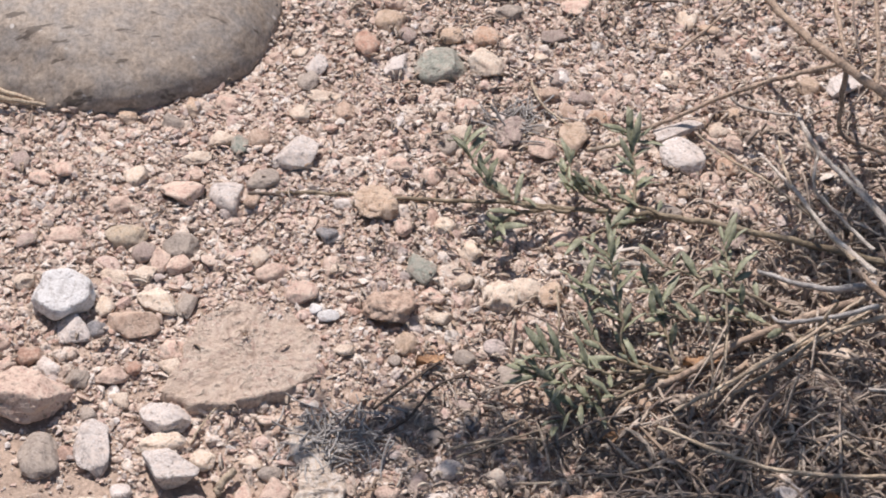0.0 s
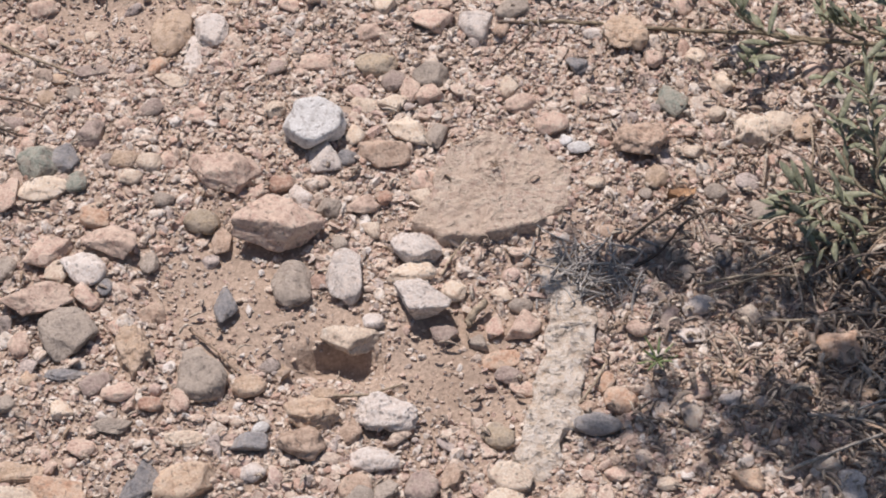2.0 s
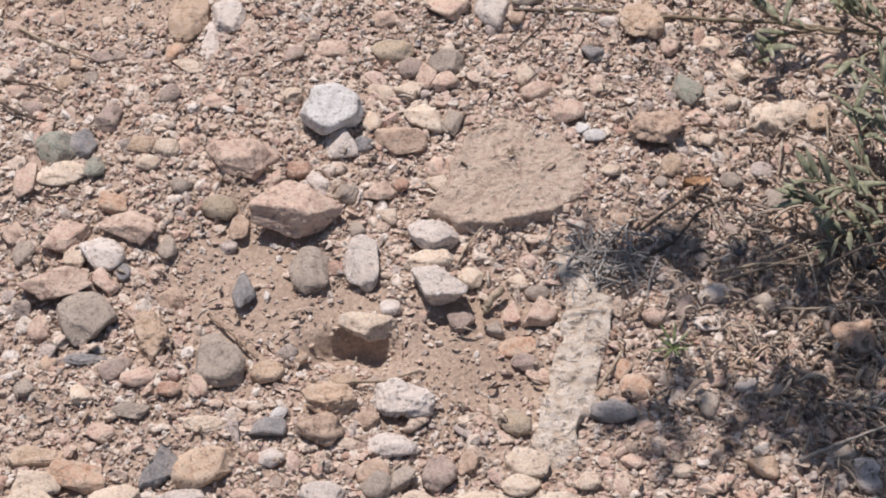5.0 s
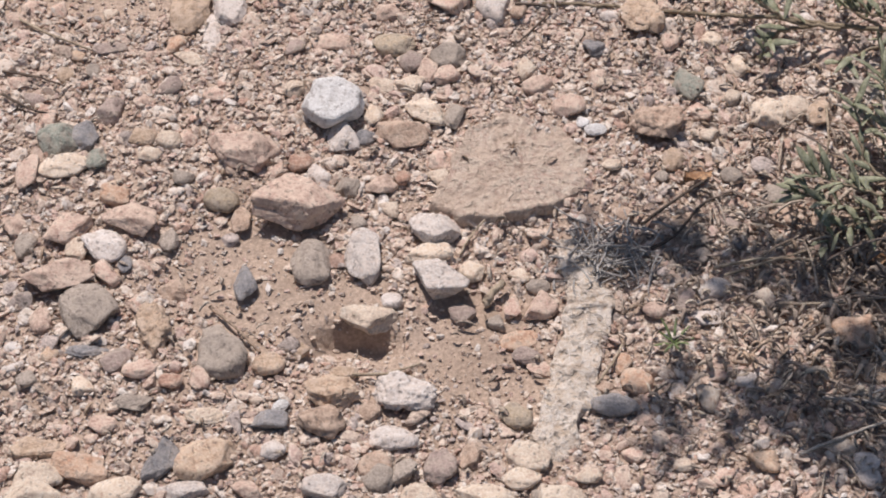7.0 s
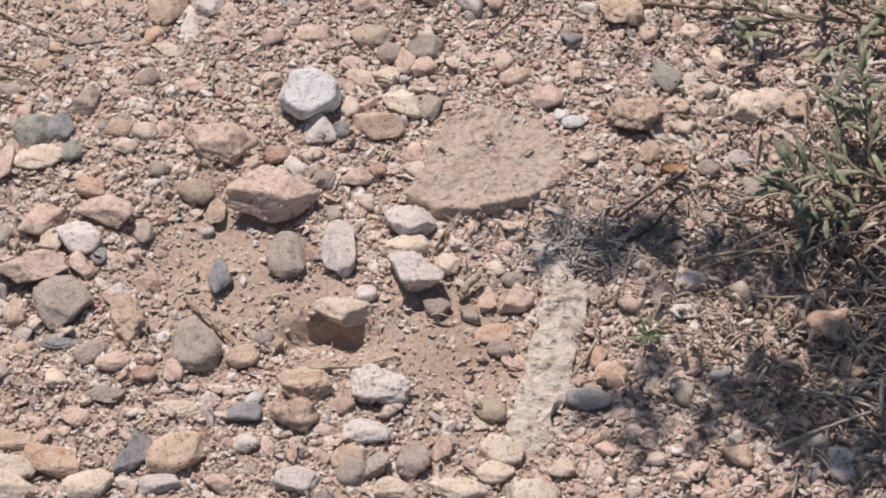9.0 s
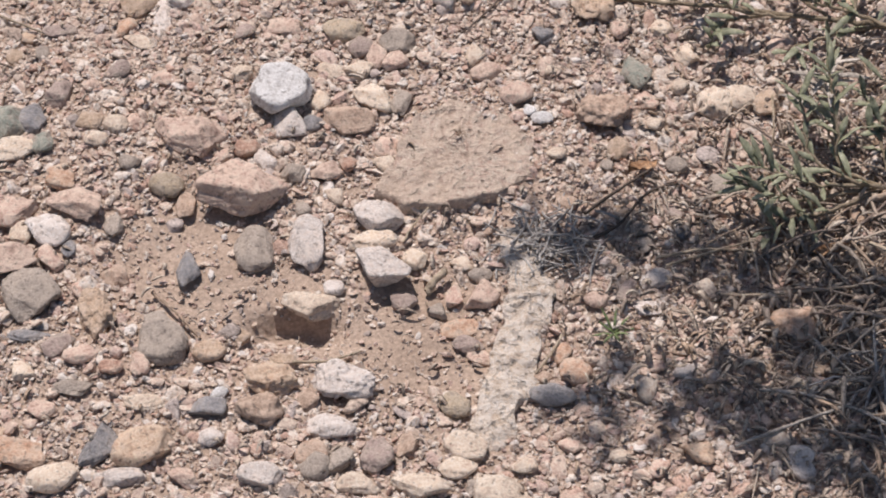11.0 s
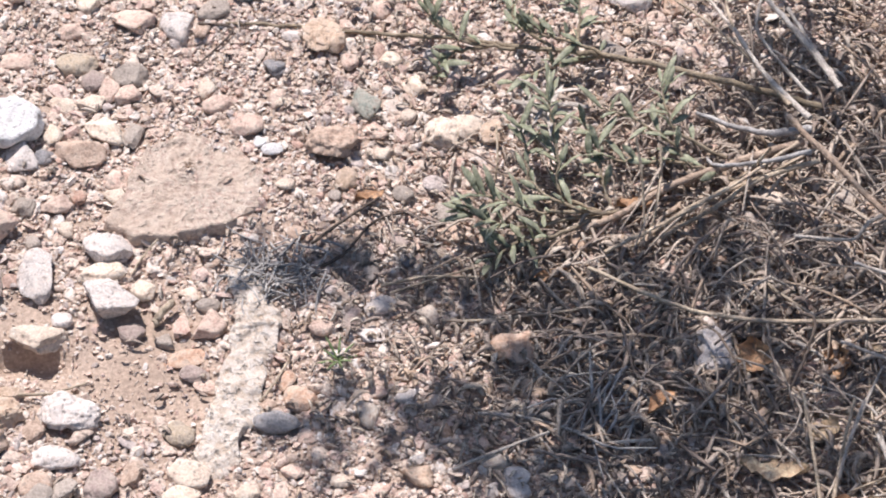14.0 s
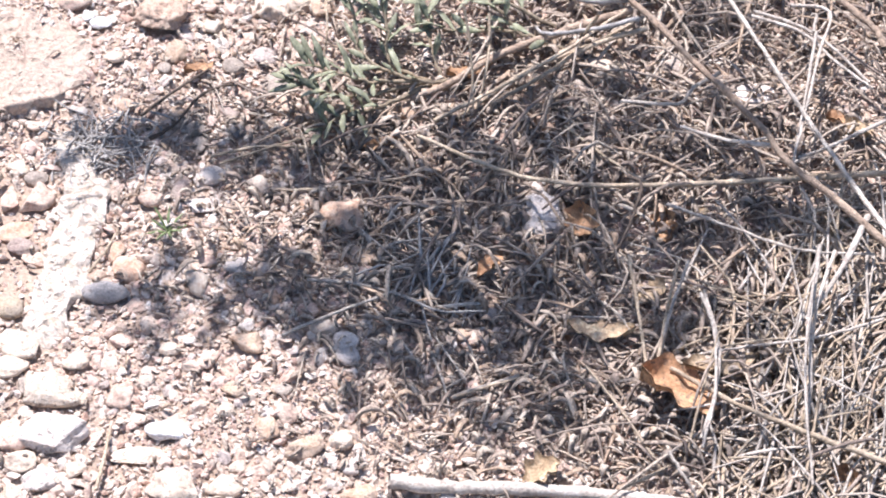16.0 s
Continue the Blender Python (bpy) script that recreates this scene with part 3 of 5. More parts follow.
stone(0.1478, -0.1061, 0.0224, 0.0197, 0.0122, -3, "orange", "knob")
stone(0.0975, -0.1307, 0.0114, 0.0080, 0.0044, -3, "pale", "round")
stone(0.1279, -0.1606, 0.0108, 0.0090, 0.0050, -3, "pink", "round")
stone(-0.0702, -0.0464, 0.0334, 0.0172, 0.0095, 90, "pale", "round")
stone(-0.0682, -0.0836, 0.0265, 0.0160, 0.0085, 168, "cream", "block", 0.26)
stone(-0.2192, -0.1146, 0.0101, 0.0096, 0.0053, -3, "grey", "round")
stone(-0.2292, 0.0108, 0.0229, 0.0110, 0.0060, 82, "pink", "round")
stone(-0.2266, -0.0332, 0.0166, 0.0106, 0.0059, 87, "grey", "round")
stone(-0.1550, 0.0046, 0.0108, 0.0093, 0.0051, -3, "grey", "round")
stone(-0.1088, -0.1614, 0.0122, 0.0101, 0.0056, -3, "pale", "block")
stone(-0.0786, -0.1192, 0.0124, 0.0080, 0.0044, -3, "tan", "round")
stone(0.0252, -0.1776, 0.0120, 0.0087, 0.0049, -3, "cream", "block")
stone(0.0452, -0.1667, 0.0107, 0.0088, 0.0049, -3, "pink", "block")
stone(0.0661, -0.1753, 0.0097, 0.0070, 0.0039, -3, "cream", "round")
stone(0.0854, -0.0443, 0.0105, 0.0074, 0.0041, -3, "grey", "round")
stone(0.1047, -0.0455, 0.0103, 0.0089, 0.0049, 87, "slate", "round")
stone(0.1172, 0.2193, 0.0306, 0.0261, 0.0143, -167, "green", "round")
stone(0.1414, 0.2146, 0.0236, 0.0194, 0.0109, 97, "cream", "block")
stone(0.0926, 0.2207, 0.0206, 0.0157, 0.0088, 66, "pale", "block")
stone(0.0788, 0.2400, 0.0225, 0.0143, 0.0079, 85, "red", "round")
stone(0.0929, 0.2592, 0.0204, 0.0170, 0.0094, 85, "tan", "round")
stone(0.1010, 0.2448, 0.0123, 0.0113, 0.0062, 85, "mauve", "round")
stone(0.0444, 0.2101, 0.0158, 0.0116, 0.0064, 85, "grey", "round")
stone(0.0526, 0.1968, 0.0194, 0.0122, 0.0039, -5, "cream", "flat")
stone(0.0381, 0.1808, 0.0133, 0.0114, 0.0063, 85, "cream", "round")
stone(0.0620, 0.1797, 0.0131, 0.0126, 0.0069, 85, "brown", "round")
stone(0.0346, 0.1462, 0.0268, 0.0226, 0.0126, 71, "pale", "block")
stone(-0.0257, 0.1217, 0.0219, 0.0159, 0.0089, 153, "pink", "block")
stone(-0.0484, 0.1371, 0.0153, 0.0123, 0.0068, 85, "cream", "round")
stone(0.2328, 0.1254, 0.0270, 0.0238, 0.0131, 125, "pale", "round")
stone(0.2339, 0.1455, 0.0298, 0.0126, 0.0070, -165, "pale", "block", -0.40)
stone(0.2557, 0.1198, 0.0159, 0.0114, 0.0063, -112, "orange", "round")
stone(0.1803, 0.1514, 0.0261, 0.0161, 0.0088, 85, "tan", "round")
stone(0.1627, 0.1427, 0.0230, 0.0154, 0.0086, 85, "pink", "block")
stone(0.1423, 0.1705, 0.0136, 0.0090, 0.0050, 85, "pale", "round")
# knobbly stone standing in for a dark purple-grey plant clump
stone(0.1481, 0.1570, 0.0263, 0.0197, 0.0122, 85, "mauve", "knob")
stone(0.1442, 0.2385, 0.0158, 0.0156, 0.0086, 85, "orange", "round")
stone(0.1258, 0.2427, 0.0138, 0.0130, 0.0072, -5, "tan", "round")
stone(0.0693, 0.1030, 0.0247, 0.0172, 0.0107, 85, "tan", "knob")
stone(-0.0164, 0.1483, 0.0183, 0.0096, 0.0054, -161, "cream", "block")
stone(0.0058, 0.1548, 0.0151, 0.0089, 0.0049, 85, "green", "round")
stone(0.0498, 0.2232, 0.0168, 0.0136, 0.0076, 85, "pale", "block")
stone(0.1818, 0.2382, 0.0157, 0.0149, 0.0083, -5, "mauve", "block")
stone(0.1976, 0.2604, 0.0178, 0.0143, 0.0080, -5, "pink", "block")
stone(0.1595, 0.2608, 0.0159, 0.0133, 0.0073, -5, "grey", "round")
stone(0.0976, 0.2762, 0.0140, 0.0115, 0.0063, -5, "pink", "round")
stone(0.3352, 0.1860, 0.0304, 0.0170, 0.0095, -150, "pale", "block")
stone(0.3139, 0.1880, 0.0138, 0.0137, 0.0075, 85, "tan", "round")
stone(0.0155, -0.1930, 0.0276, 0.0184, 0.0103, 166, "cream", "block")
stone(0.0150, -0.2157, 0.0296, 0.0209, 0.0117, -6, "pale", "block")
stone(-0.0022, -0.2156, 0.0164, 0.0145, 0.0080, 84, "pink", "round")
stone(0.0006, -0.2291, 0.0149, 0.0109, 0.0061, -6, "cream", "block")
stone(0.0225, -0.1958, 0.0147, 0.0103, 0.0033, -6, "cream", "flat")
stone(0.0635, -0.2167, 0.0213, 0.0110, 0.0062, -6, "white", "block")
stone(0.0510, -0.2279, 0.0269, 0.0088, 0.0028, -6, "cream", "flat")
stone(0.0642, -0.2471, 0.0230, 0.0178, 0.0100, 157, "cream", "block")
stone(0.2409, -0.1142, 0.0251, 0.0229, 0.0142, 84, "pale", "knob")
stone(0.1195, -0.2342, 0.0179, 0.0102, 0.0057, -173, "tan", "block")
stone(0.1354, -0.2311, 0.0111, 0.0097, 0.0054, -6, "cream", "round")
stone(0.3190, -0.0191, 0.0159, 0.0145, 0.0080, 84, "grey", "round")
stone(0.2817, -0.0232, 0.0177, 0.0162, 0.0090, -6, "cream", "block")
stone(0.3990, -0.0304, 0.0130, 0.0114, 0.0063, -6, "cream", "round")
stone(0.3497, -0.0481, 0.0312, 0.0138, 0.0076, -174, "pale", "round")
stone(0.1474, -0.2201, 0.0087, 0.0075, 0.0042, -6, "tan", "round")
stone(0.0878, -0.2105, 0.0097, 0.0076, 0.0042, -6, "cream", "round")
stone(0.1125, -0.2035, 0.0098, 0.0065, 0.0036, -6, "grey", "round")
stone(0.0086, -0.2390, 0.0158, 0.0113, 0.0063, -6, "pale", "block")
stone(0.1773, -0.0408, 0.0108, 0.0106, 0.0058, -6, "tan", "round")
stone(0.1623, -0.0544, 0.0118, 0.0090, 0.0050, -6, "pale", "round")
stone(-0.2111, -0.1790, 0.0259, 0.0197, 0.0110, -2, "cream", "block")
stone(-0.1758, -0.1791, 0.0235, 0.0147, 0.0081, -170, "cream", "round")
stone(-0.1471, -0.1787, 0.0233, 0.0118, 0.0066, -2, "pale", "block")
stone(-0.1197, -0.1819, 0.0145, 0.0117, 0.0065, -2, "pink", "block")
stone(-0.0871, -0.1834, 0.0193, 0.0127, 0.0070, 170, "pale", "round")
stone(-0.0646, -0.1785, 0.0146, 0.0145, 0.0080, 88, "grey", "round")
stone(-0.0195, -0.1887, 0.0264, 0.0127, 0.0071, -2, "cream", "block")
stone(-0.0456, -0.1869, 0.0192, 0.0104, 0.0058, -2, "cream", "block")
stone(0.0067, -0.1897, 0.0144, 0.0104, 0.0058, -2, "grey", "block")


# ---- gravel ----
def free_of_stones(x, y, margin):
    keep = np.ones(len(x), bool)
    for a, b, rx, ry, turn in TAKEN:
        c, s = math.cos(radians(turn)), math.sin(radians(turn))
        u, v = (x - a) * c + (y - b) * s, -(x - a) * s + (y - b) * c
        keep &= (u / (rx + margin)) ** 2 + (v / (ry + margin)) ** 2 > 1
    return keep


def scatter(rng, count, box, crowd, margin):
    """Places in a box, kept by chance as crowd(x, y) says, off the placed stones."""
    x, y = rng.uniform(box[0], box[1], count), rng.uniform(box[2], box[3], count)
    keep = free_of_stones(x, y, margin)
    x, y = x[keep], y[keep]
    keep = rng.uniform(size=len(x)) < np.array([crowd(a, b) for a, b in zip(x, y)])
    return x[keep], y[keep]


def turns(rng, n):
    q = rng.normal(size=(n, 4))
    q /= np.linalg.norm(q, axis=1)[:, None]
    a, b, c, d = q.T
    return np.stack([np.stack([1 - 2 * (c * c + d * d), 2 * (b * c - a * d), 2 * (b * d + a * c)], -1),
                     np.stack([2 * (b * c + a * d), 1 - 2 * (b * b + d * d), 2 * (c * d - a * b)], -1),
                     np.stack([2 * (b * d - a * c), 2 * (c * d + a * b), 1 - 2 * (b * b + c * c)], -1)], 1)


def gravel(name, label, seed, count, sizes, detail, crowd, box, uneven, sit, soft=False, high=(0.28, 0.6)):
    rng = np.random.RandomState(seed)
    x, y = scatter(rng, count, box, crowd, sizes[0] * 0.3)
    n = len(x)
    v, f = BALLS[detail]
    size = sizes[0] + (sizes[1] - sizes[0]) * rng.uniform(size=n) ** 2.2
    shape = np.stack([size * 0.5, size * 0.5 * rng.uniform(0.5, 0.95, n), size * 0.5 * rng.uniform(*high, n)], -1)
    p = v[None] * (1 + uneven * rng.uniform(-1, 1, (n, len(v), 1)))
    # a flat or two broken off each
    for _ in range(5):
        cut = rng.normal(size=(n, 3))
        cut /= np.linalg.norm(cut, axis=1)[:, None]
        d = np.einsum("nvk,nk->nv", p, cut)
        p -= np.maximum(d - rng.uniform(0.3, 0.85, (n, 1)), 0)[..., None] * cut[:, None]
    p = p * shape[:, None]
    spin = rng.uniform(0, 2 * np.pi, n)
    tip = rng.normal(0, 0.28, (n, 2))
    c, s = np.cos(spin), np.sin(spin)
    z = p[..., 2] + tip[:, :1] * p[..., 0] + tip[:, 1:] * p[..., 1]
    px, py = p[..., 0] * c[:, None] - p[..., 1] * s[:, None], p[..., 0] * s[:, None] + p[..., 1] * c[:, None]
    h = np.array([level(a, b) for a, b in zip(x, y)])
    out = np.stack([px + x[:, None], py + y[:, None], z + (h + shape[:, 2] * sit)[:, None]], -1)
    faces = (f[None] + (np.arange(n) * len(v))[:, None, None]).reshape(-1, 3)
    me = mesh_from(name, out.reshape(-1, 3), faces, "gravel", soft)
    return tagged(new(name, me), label, "gravel", kind="stuff")


VIEW = (-0.29, 0.47, -0.31, 0.335)


def patchy(x, y):
    return 0.75 + 0.7 * noise.noise((x * 17, y * 17, 2.2))


def thin(x, y):
    return 1 - 0.92 * bare(x, y)


def littered(x, y):
    d = (x - 0.062 - 0.85 * max(0.0, y + 0.05) - 0.75 * max(0.0, -0.14 - y)) / 0.10
    d *= 1 - 0.72 * min(1.0, max(0.0, (y - 0.01) / 0.08))
    return min(1.0, max(0.0, d)) * (0.75 + 0.6 * noise.noise((x * 16, y * 16, 5.5)))


def loose_pebbles(count, seed):
    """Single pebbles, a thumbnail across, in loose drifts between the larger stones."""
    rng = np.random.RandomState(seed)
    kinds = ["pink", "cream", "pale", "tan", "pink", "brown", "mauve", "pink", "orange", "tan", "grey", "pale", "cream", "pink", "pink", "tan"]
    shapes = {}
    x, y = scatter(rng, 4 * count, (-0.27, 0.27, -0.29, 0.25), lambda a, b: (0.15 + 0.85 * max(0.0, noise.noise((a * 11, b * 11, 8.0)) + 0.35)) * thin(a, b) * (1 - 0.8 * littered(a, b)), 0.006)
    done = []
    for a, b in zip(x, y):
        if len(done) >= count or any((a - c) ** 2 + (b - d) ** 2 < 0.011 ** 2 for c, d in done):
            continue
        done.append((a, b))
        kind, style = kinds[rng.randint(len(kinds))], ["block", "block", "block", "knob"][rng.randint(4)]
        if (kind, style) not in shapes:
            shapes[kind, style] = stone_mesh(0.0125, 0.0092, 0.0052, style, kind, 900 + len(shapes))
        size = rng.uniform(0.75, 1.35)
        ob = new("pebble", shapes[kind, style])
        ob.matrix_world = pose(a, b, level(a, b) + 0.0012 * size, rng.uniform(-14, 14), rng.uniform(-14, 14), rng.uniform(0, 360)) @ Matrix.Scale(size, 4)
        tagged(ob, f"small {STYLE_WORDS[style]} {KIND_WORDS[kind]} pebble among gravel chips", "pebble", "small pebbles among the gravel")


loose_pebbles(300, 91)
gravel("pebble_gravel", "mixed pink, tan and grey pebbles on soil", 5, 1700, (0.0085, 0.0150), 3, lambda x, y: patchy(x, y) * thin(x, y), VIEW, 0.03, 0.25, True, (0.26, 0.5))
gravel("gravel", "mixed pink, tan and grey gravel on soil", 8, 15500, (0.0042, 0.0098), 2, lambda x, y: patchy(x, y) * thin(x, y), VIEW, 0.12, 0.55)
gravel("fine_gravel", "fine mixed beige and pinkish gravel chips", 6, 74000, (0.0026, 0.0056), 1, lambda x, y: (0.3 + patchy(x, y)) * thin(x, y), VIEW, 0.32, 0.9)
gravel("far_gravel", "pale fine gravel packed beside the boulder", 9, 21000, (0.0028, 0.0062), 1, lambda x, y: min(1.0, max(0.0, (y - 0.04) / 0.05)) * thin(x, y), (-0.29, 0.47, 0.03, 0.335), 0.32, 1.3)
gravel("outer_gravel", "sparse mixed gravel on the soil around", 12, 16000, (0.005, 0.015), 1,
       lambda x, y: 0.0 if VIEW[0] < x < VIEW[1] and VIEW[2] < y < VIEW[3] else 0.6 / (1 + 2 * (x * x + y * y)), (-1.1, 1.3, -1.2, 1.2), 0.2, 0.4)
gravel("grit", "coarse sand grains and grit on the soil", 7, 110000, (0.0013, 0.0036), 0, lambda x, y: 0.8 * (1 - 0.72 * bare(x, y)) * (1 - 0.6 * littered(x, y)), (-0.26, 0.30, -0.29, 0.28), 0.25, 0.7, False, (0.4, 0.8))


# ---- plants and litter ----
def part(name, me, parent, label=""):
    ob = new(name, me)
    ob.parent = parent
    return tagged(ob, label) if label else ob


def twig(points, thick, thin, material="bleached", label="", name="twig", parent=None, seed=0):
    """A stalk or twig along points, z counted from the soil."""
    pts = [(x, y, z + level(x, y)) for x, y, z in points]
    line = smooth_line(pts, 7, min(thick * 0.18, 0.00022), seed + int(1e4 * abs(points[0][0])))
    rng = np.random.RandomState(seed + 3)
    r = np.linspace(thick, thin, len(line)) * (1 + rng.uniform(-0.12, 0.12, len(line)))
    v, f = tube(line, r, 8)
    me = mesh_from(name, v, f, material)
    if parent:
        return part(name, me, parent, label)
    return tagged(new(name, me), label, "twig", "dry stalks in the litter")


def litter(name, label, seed, count, lengths, thick, crowd, lift, flat, bend, category="litter"):
    rng = np.random.RandomState(seed)
    x, y = rng.uniform(VIEW[0], VIEW[1], count), rng.uniform(VIEW[2], VIEW[3], count)
    keep = rng.uniform(size=count) < np.array([crowd(a, b) for a, b in zip(x, y)])
    vs, fs, base = [], [], 0
    for a, b in zip(x[keep], y[keep]):
        L, ang = rng.uniform(*lengths) * rng.uniform(0.5, 1), rng.uniform(0, 2 * np.pi)
        k = 5
        s = np.linspace(-0.5, 0.5, k) * L
        turn = ang + bend * rng.normal() * s / L * 2
        px, py = a + np.cumsum(np.cos(turn)) * L / k, b + np.cumsum(np.sin(turn)) * L / k
        hump = rng.uniform(0, lift) * (1 - (2 * s / L) ** 2) + rng.uniform(-0.3, 0.9) * lift * s / L
        pz = np.array([level(i, j) for i, j in zip(px, py)]) + 0.0025 + np.maximum(hump, -0.001) + rng.uniform(0, lift * 0.5)
        r = rng.uniform(*thick)
        v, f = tube(np.stack([px, py, pz], -1), r * np.array([0.6, 1, 1, 0.85, 0.3]), 3 if L < 0.03 else 4, flat)
        vs.append(v)
        fs.append(f + base)
        base += len(v)
    me = mesh_from(name, np.concatenate(vs), np.concatenate(fs), "litter")
    return tagged(new(name, me), label, category, kind="stuff")


litter("dry_litter", "grey and straw-coloured dry stalks matted on soil", 21, 15000, (0.012, 0.042), (0.0004, 0.0009), lambda x, y: littered(x - 0.022, y), 0.005, 0.6, 0.2)
litter("dry_stalks", "broad grey and tan dry stalks crossing each other", 24, 3600, (0.022, 0.058), (0.0007, 0.0013), lambda x, y: littered(x - 0.055, y), 0.007, 0.4, 0.25)
litter("dry_grass_stalks", "long pale dry grass stalks strewn over litter", 23, 1700, (0.05, 0.11), (0.0005, 0.0010), lambda x, y: 0.9 * littered(x - 0.065, y), 0.016, 0.8, 0.25)
litter("leaf_shreds", "torn flat grey and tan bits of dry leaf", 25, 9000, (0.008, 0.024), (0.0010, 0.0023), lambda x, y: littered(x - 0.01, y), 0.007, 0.16, 0.4)
litter("leaf_crumbs", "crumbled grey-brown leaf bits in shade", 22, 34000, (0.004, 0.013), (0.0005, 0.0015), lambda x, y: min(1.0, 0.04 + 1.15 * littered(x + 0.035, y) * (1.0 if y < -0.01 else 0.6) + (0.26 + 0.3 * noise.noise((x * 22, y * 22, 3.3))) * min(1.0, max(0.0, (x - 0.05) / 0.06)) * (y > -0.07)), 0.003, 0.25, 0.5)


def leaf_mesh(seed, long, wide, material, curl=0.25):
    """A narrow pointed leaf, folded along its middle and arched, of two thin skins."""
    rng = np.random.RandomState(seed)
    n = 7
    s = np.linspace(0, 1, n)
    w = wide * 0.5 * np.sin(np.pi * np.clip(s ** 1.25 * 0.93 + 0.05, 0, 1)) ** 0.75
    z = -curl * long * s ** 2 + 0.02 * long * rng.normal(size=n)
    v, th = [], 0.00018
    for i in range(n):
        for k in (-1, 0, 1):
            v.append((s[i] * long, k * w[i], z[i] + abs(k) * w[i] * 0.35 + th))
        for k in (-1, 0, 1):
            v.append((s[i] * long, k * w[i], z[i] + abs(k) * w[i] * 0.35 - th))
    f = []
    for i in range(n - 1):
        a, b = i * 6, i * 6 + 6
        f += [(a, b, b + 1, a + 1), (a + 1, b + 1, b + 2, a + 2), (a + 4, b + 4, b + 3, a + 3), (a + 5, b + 5, b + 4, a + 4),
              (a + 3, b + 3, b, a), (a + 2, b + 2, b + 5, a + 5)]
    return mesh_from("leaf", v, f, material)


PALE_LEAVES = [leaf_mesh(20 + k, 0.0145 + 0.002 * k, 0.0026, "bleached", 0.1 + 0.08 * k) for k in range(5)]
LEAVES = [leaf_mesh(k, 0.0105 + 0.0018 * k, 0.0031 + 0.0004 * (k % 3), "leaf", 0.1 + 0.08 * k) for k in range(5)]


def sprig(parent, points, leaves, seed, thick=0.0011, start=0.0, size=1.0, dry=False):
    """A stem with pointed leaves set round it, thicker towards the tip."""
    pts = [(x, y, z + level(x, y)) for x, y, z in points]
    line = smooth_line(pts, 8, 0.0004, seed)
    v, f = tube(line, np.linspace(thick, thick * 0.45, len(line)), 7)
    part("stem", mesh_from("stem", v, f, "stem"), parent, "thin brownish green stem")
    rng = np.random.RandomState(seed)
    leaves = int(leaves * 1.6)
    for k in range(leaves):
        s = start + (1 - start) * ((k + 0.5) / leaves) ** 0.8
        i = min(int(s * (len(line) - 1)), len(line) - 2)
        p, d = line[i], line[i + 1] - line[i]
        yaw = math.degrees(math.atan2(d[1], d[0])) + rng.choice([-1, 1]) * rng.uniform(10, 80)
        ob = part("leaf", (PALE_LEAVES if dry else LEAVES)[rng.randint(5)], parent, "dried silvery leaf" if dry else "")
        ob.matrix_basis = pose(*p, rng.uniform(-40, 40), -rng.uniform(5, 75), yaw) @ Matrix.Scale(size * rng.uniform(0.65, 1.15), 4)


MAIN = tagged(new("sprawling_shrublet"), "sprawling grey-green leafy plant with thin stems on gravel", "plant")
sprig(MAIN, [(0.3180, 0.0346, 0.0120), (0.2732, 0.0485, 0.0140), (0.2330, 0.0620, 0.0160), (0.2008, 0.0731, 0.0160), (0.1656, 0.0841, 0.0140), (0.1388, 0.0964, 0.0100), (0.0998, 0.1066, 0.0050), (0.0544, 0.1145, 0.0020), (0.0101, 0.1192, 0.0010)], 0, 1, 0.0018, 0.00, 1.00)
sprig(MAIN, [(0.1682, 0.0822, 0.0140), (0.1451, 0.0824, 0.0200), (0.1285, 0.0873, 0.0280), (0.1201, 0.1026, 0.0340), (0.1170, 0.1137, 0.0360)], 12, 2, 0.0011, 0.15, 1.00)
sprig(MAIN, [(0.1543, 0.0850, 0.0140), (0.1378, 0.0790, 0.0160), (0.1298, 0.0712, 0.0160), (0.1264, 0.0655, 0.0120)], 6, 3, 0.0011, 0.20, 1.00)
sprig(MAIN, [(0.1925, 0.0746, 0.0160), (0.1694, 0.0933, 0.0200), (0.1713, 0.1082, 0.0240)], 6, 4, 0.0011, 0.20, 1.00)
sprig(MAIN, [(0.1980, 0.0733, 0.0160), (0.2009, 0.0862, 0.0240), (0.2009, 0.1010, 0.0300), (0.2004, 0.1140, 0.0340)], 12, 5, 0.0011, 0.15, 1.00)
sprig(MAIN, [(0.2142, 0.0678, 0.0160), (0.1957, 0.0783, 0.0200), (0.1765, 0.0840, 0.0220), (0.1660, 0.0893, 0.0200)], 9, 6, 0.0011, 0.10, 1.00)
sprig(MAIN, [(0.2120, 0.0710, 0.0140), (0.1894, 0.0709, 0.0120), (0.1632, 0.0648, 0.0080)], 6, 7, 0.0011, 0.10, 1.00)
sprig(MAIN, [(0.2124, -0.0260, 0.0040), (0.1898, -0.0284, 0.0120), (0.1667, -0.0178, 0.0220), (0.1633, 0.0006, 0.0340), (0.1611, 0.0060, 0.0400)], 11, 8, 0.0011, 0.20, 1.00)
sprig(MAIN, [(0.1989, -0.0250, 0.0060), (0.1805, -0.0184, 0.0140), (0.1790, -0.0042, 0.0300), (0.1764, 0.0104, 0.0420), (0.1759, 0.0179, 0.0460)], 14, 9, 0.0011, 0.25, 1.00)
sprig(MAIN, [(0.1989, -0.0250, 0.0060), (0.1617, -0.0371, 0.0120), (0.1428, -0.0378, 0.0180), (0.1304, -0.0314, 0.0200)], 10, 10, 0.0011, 0.30, 1.00)
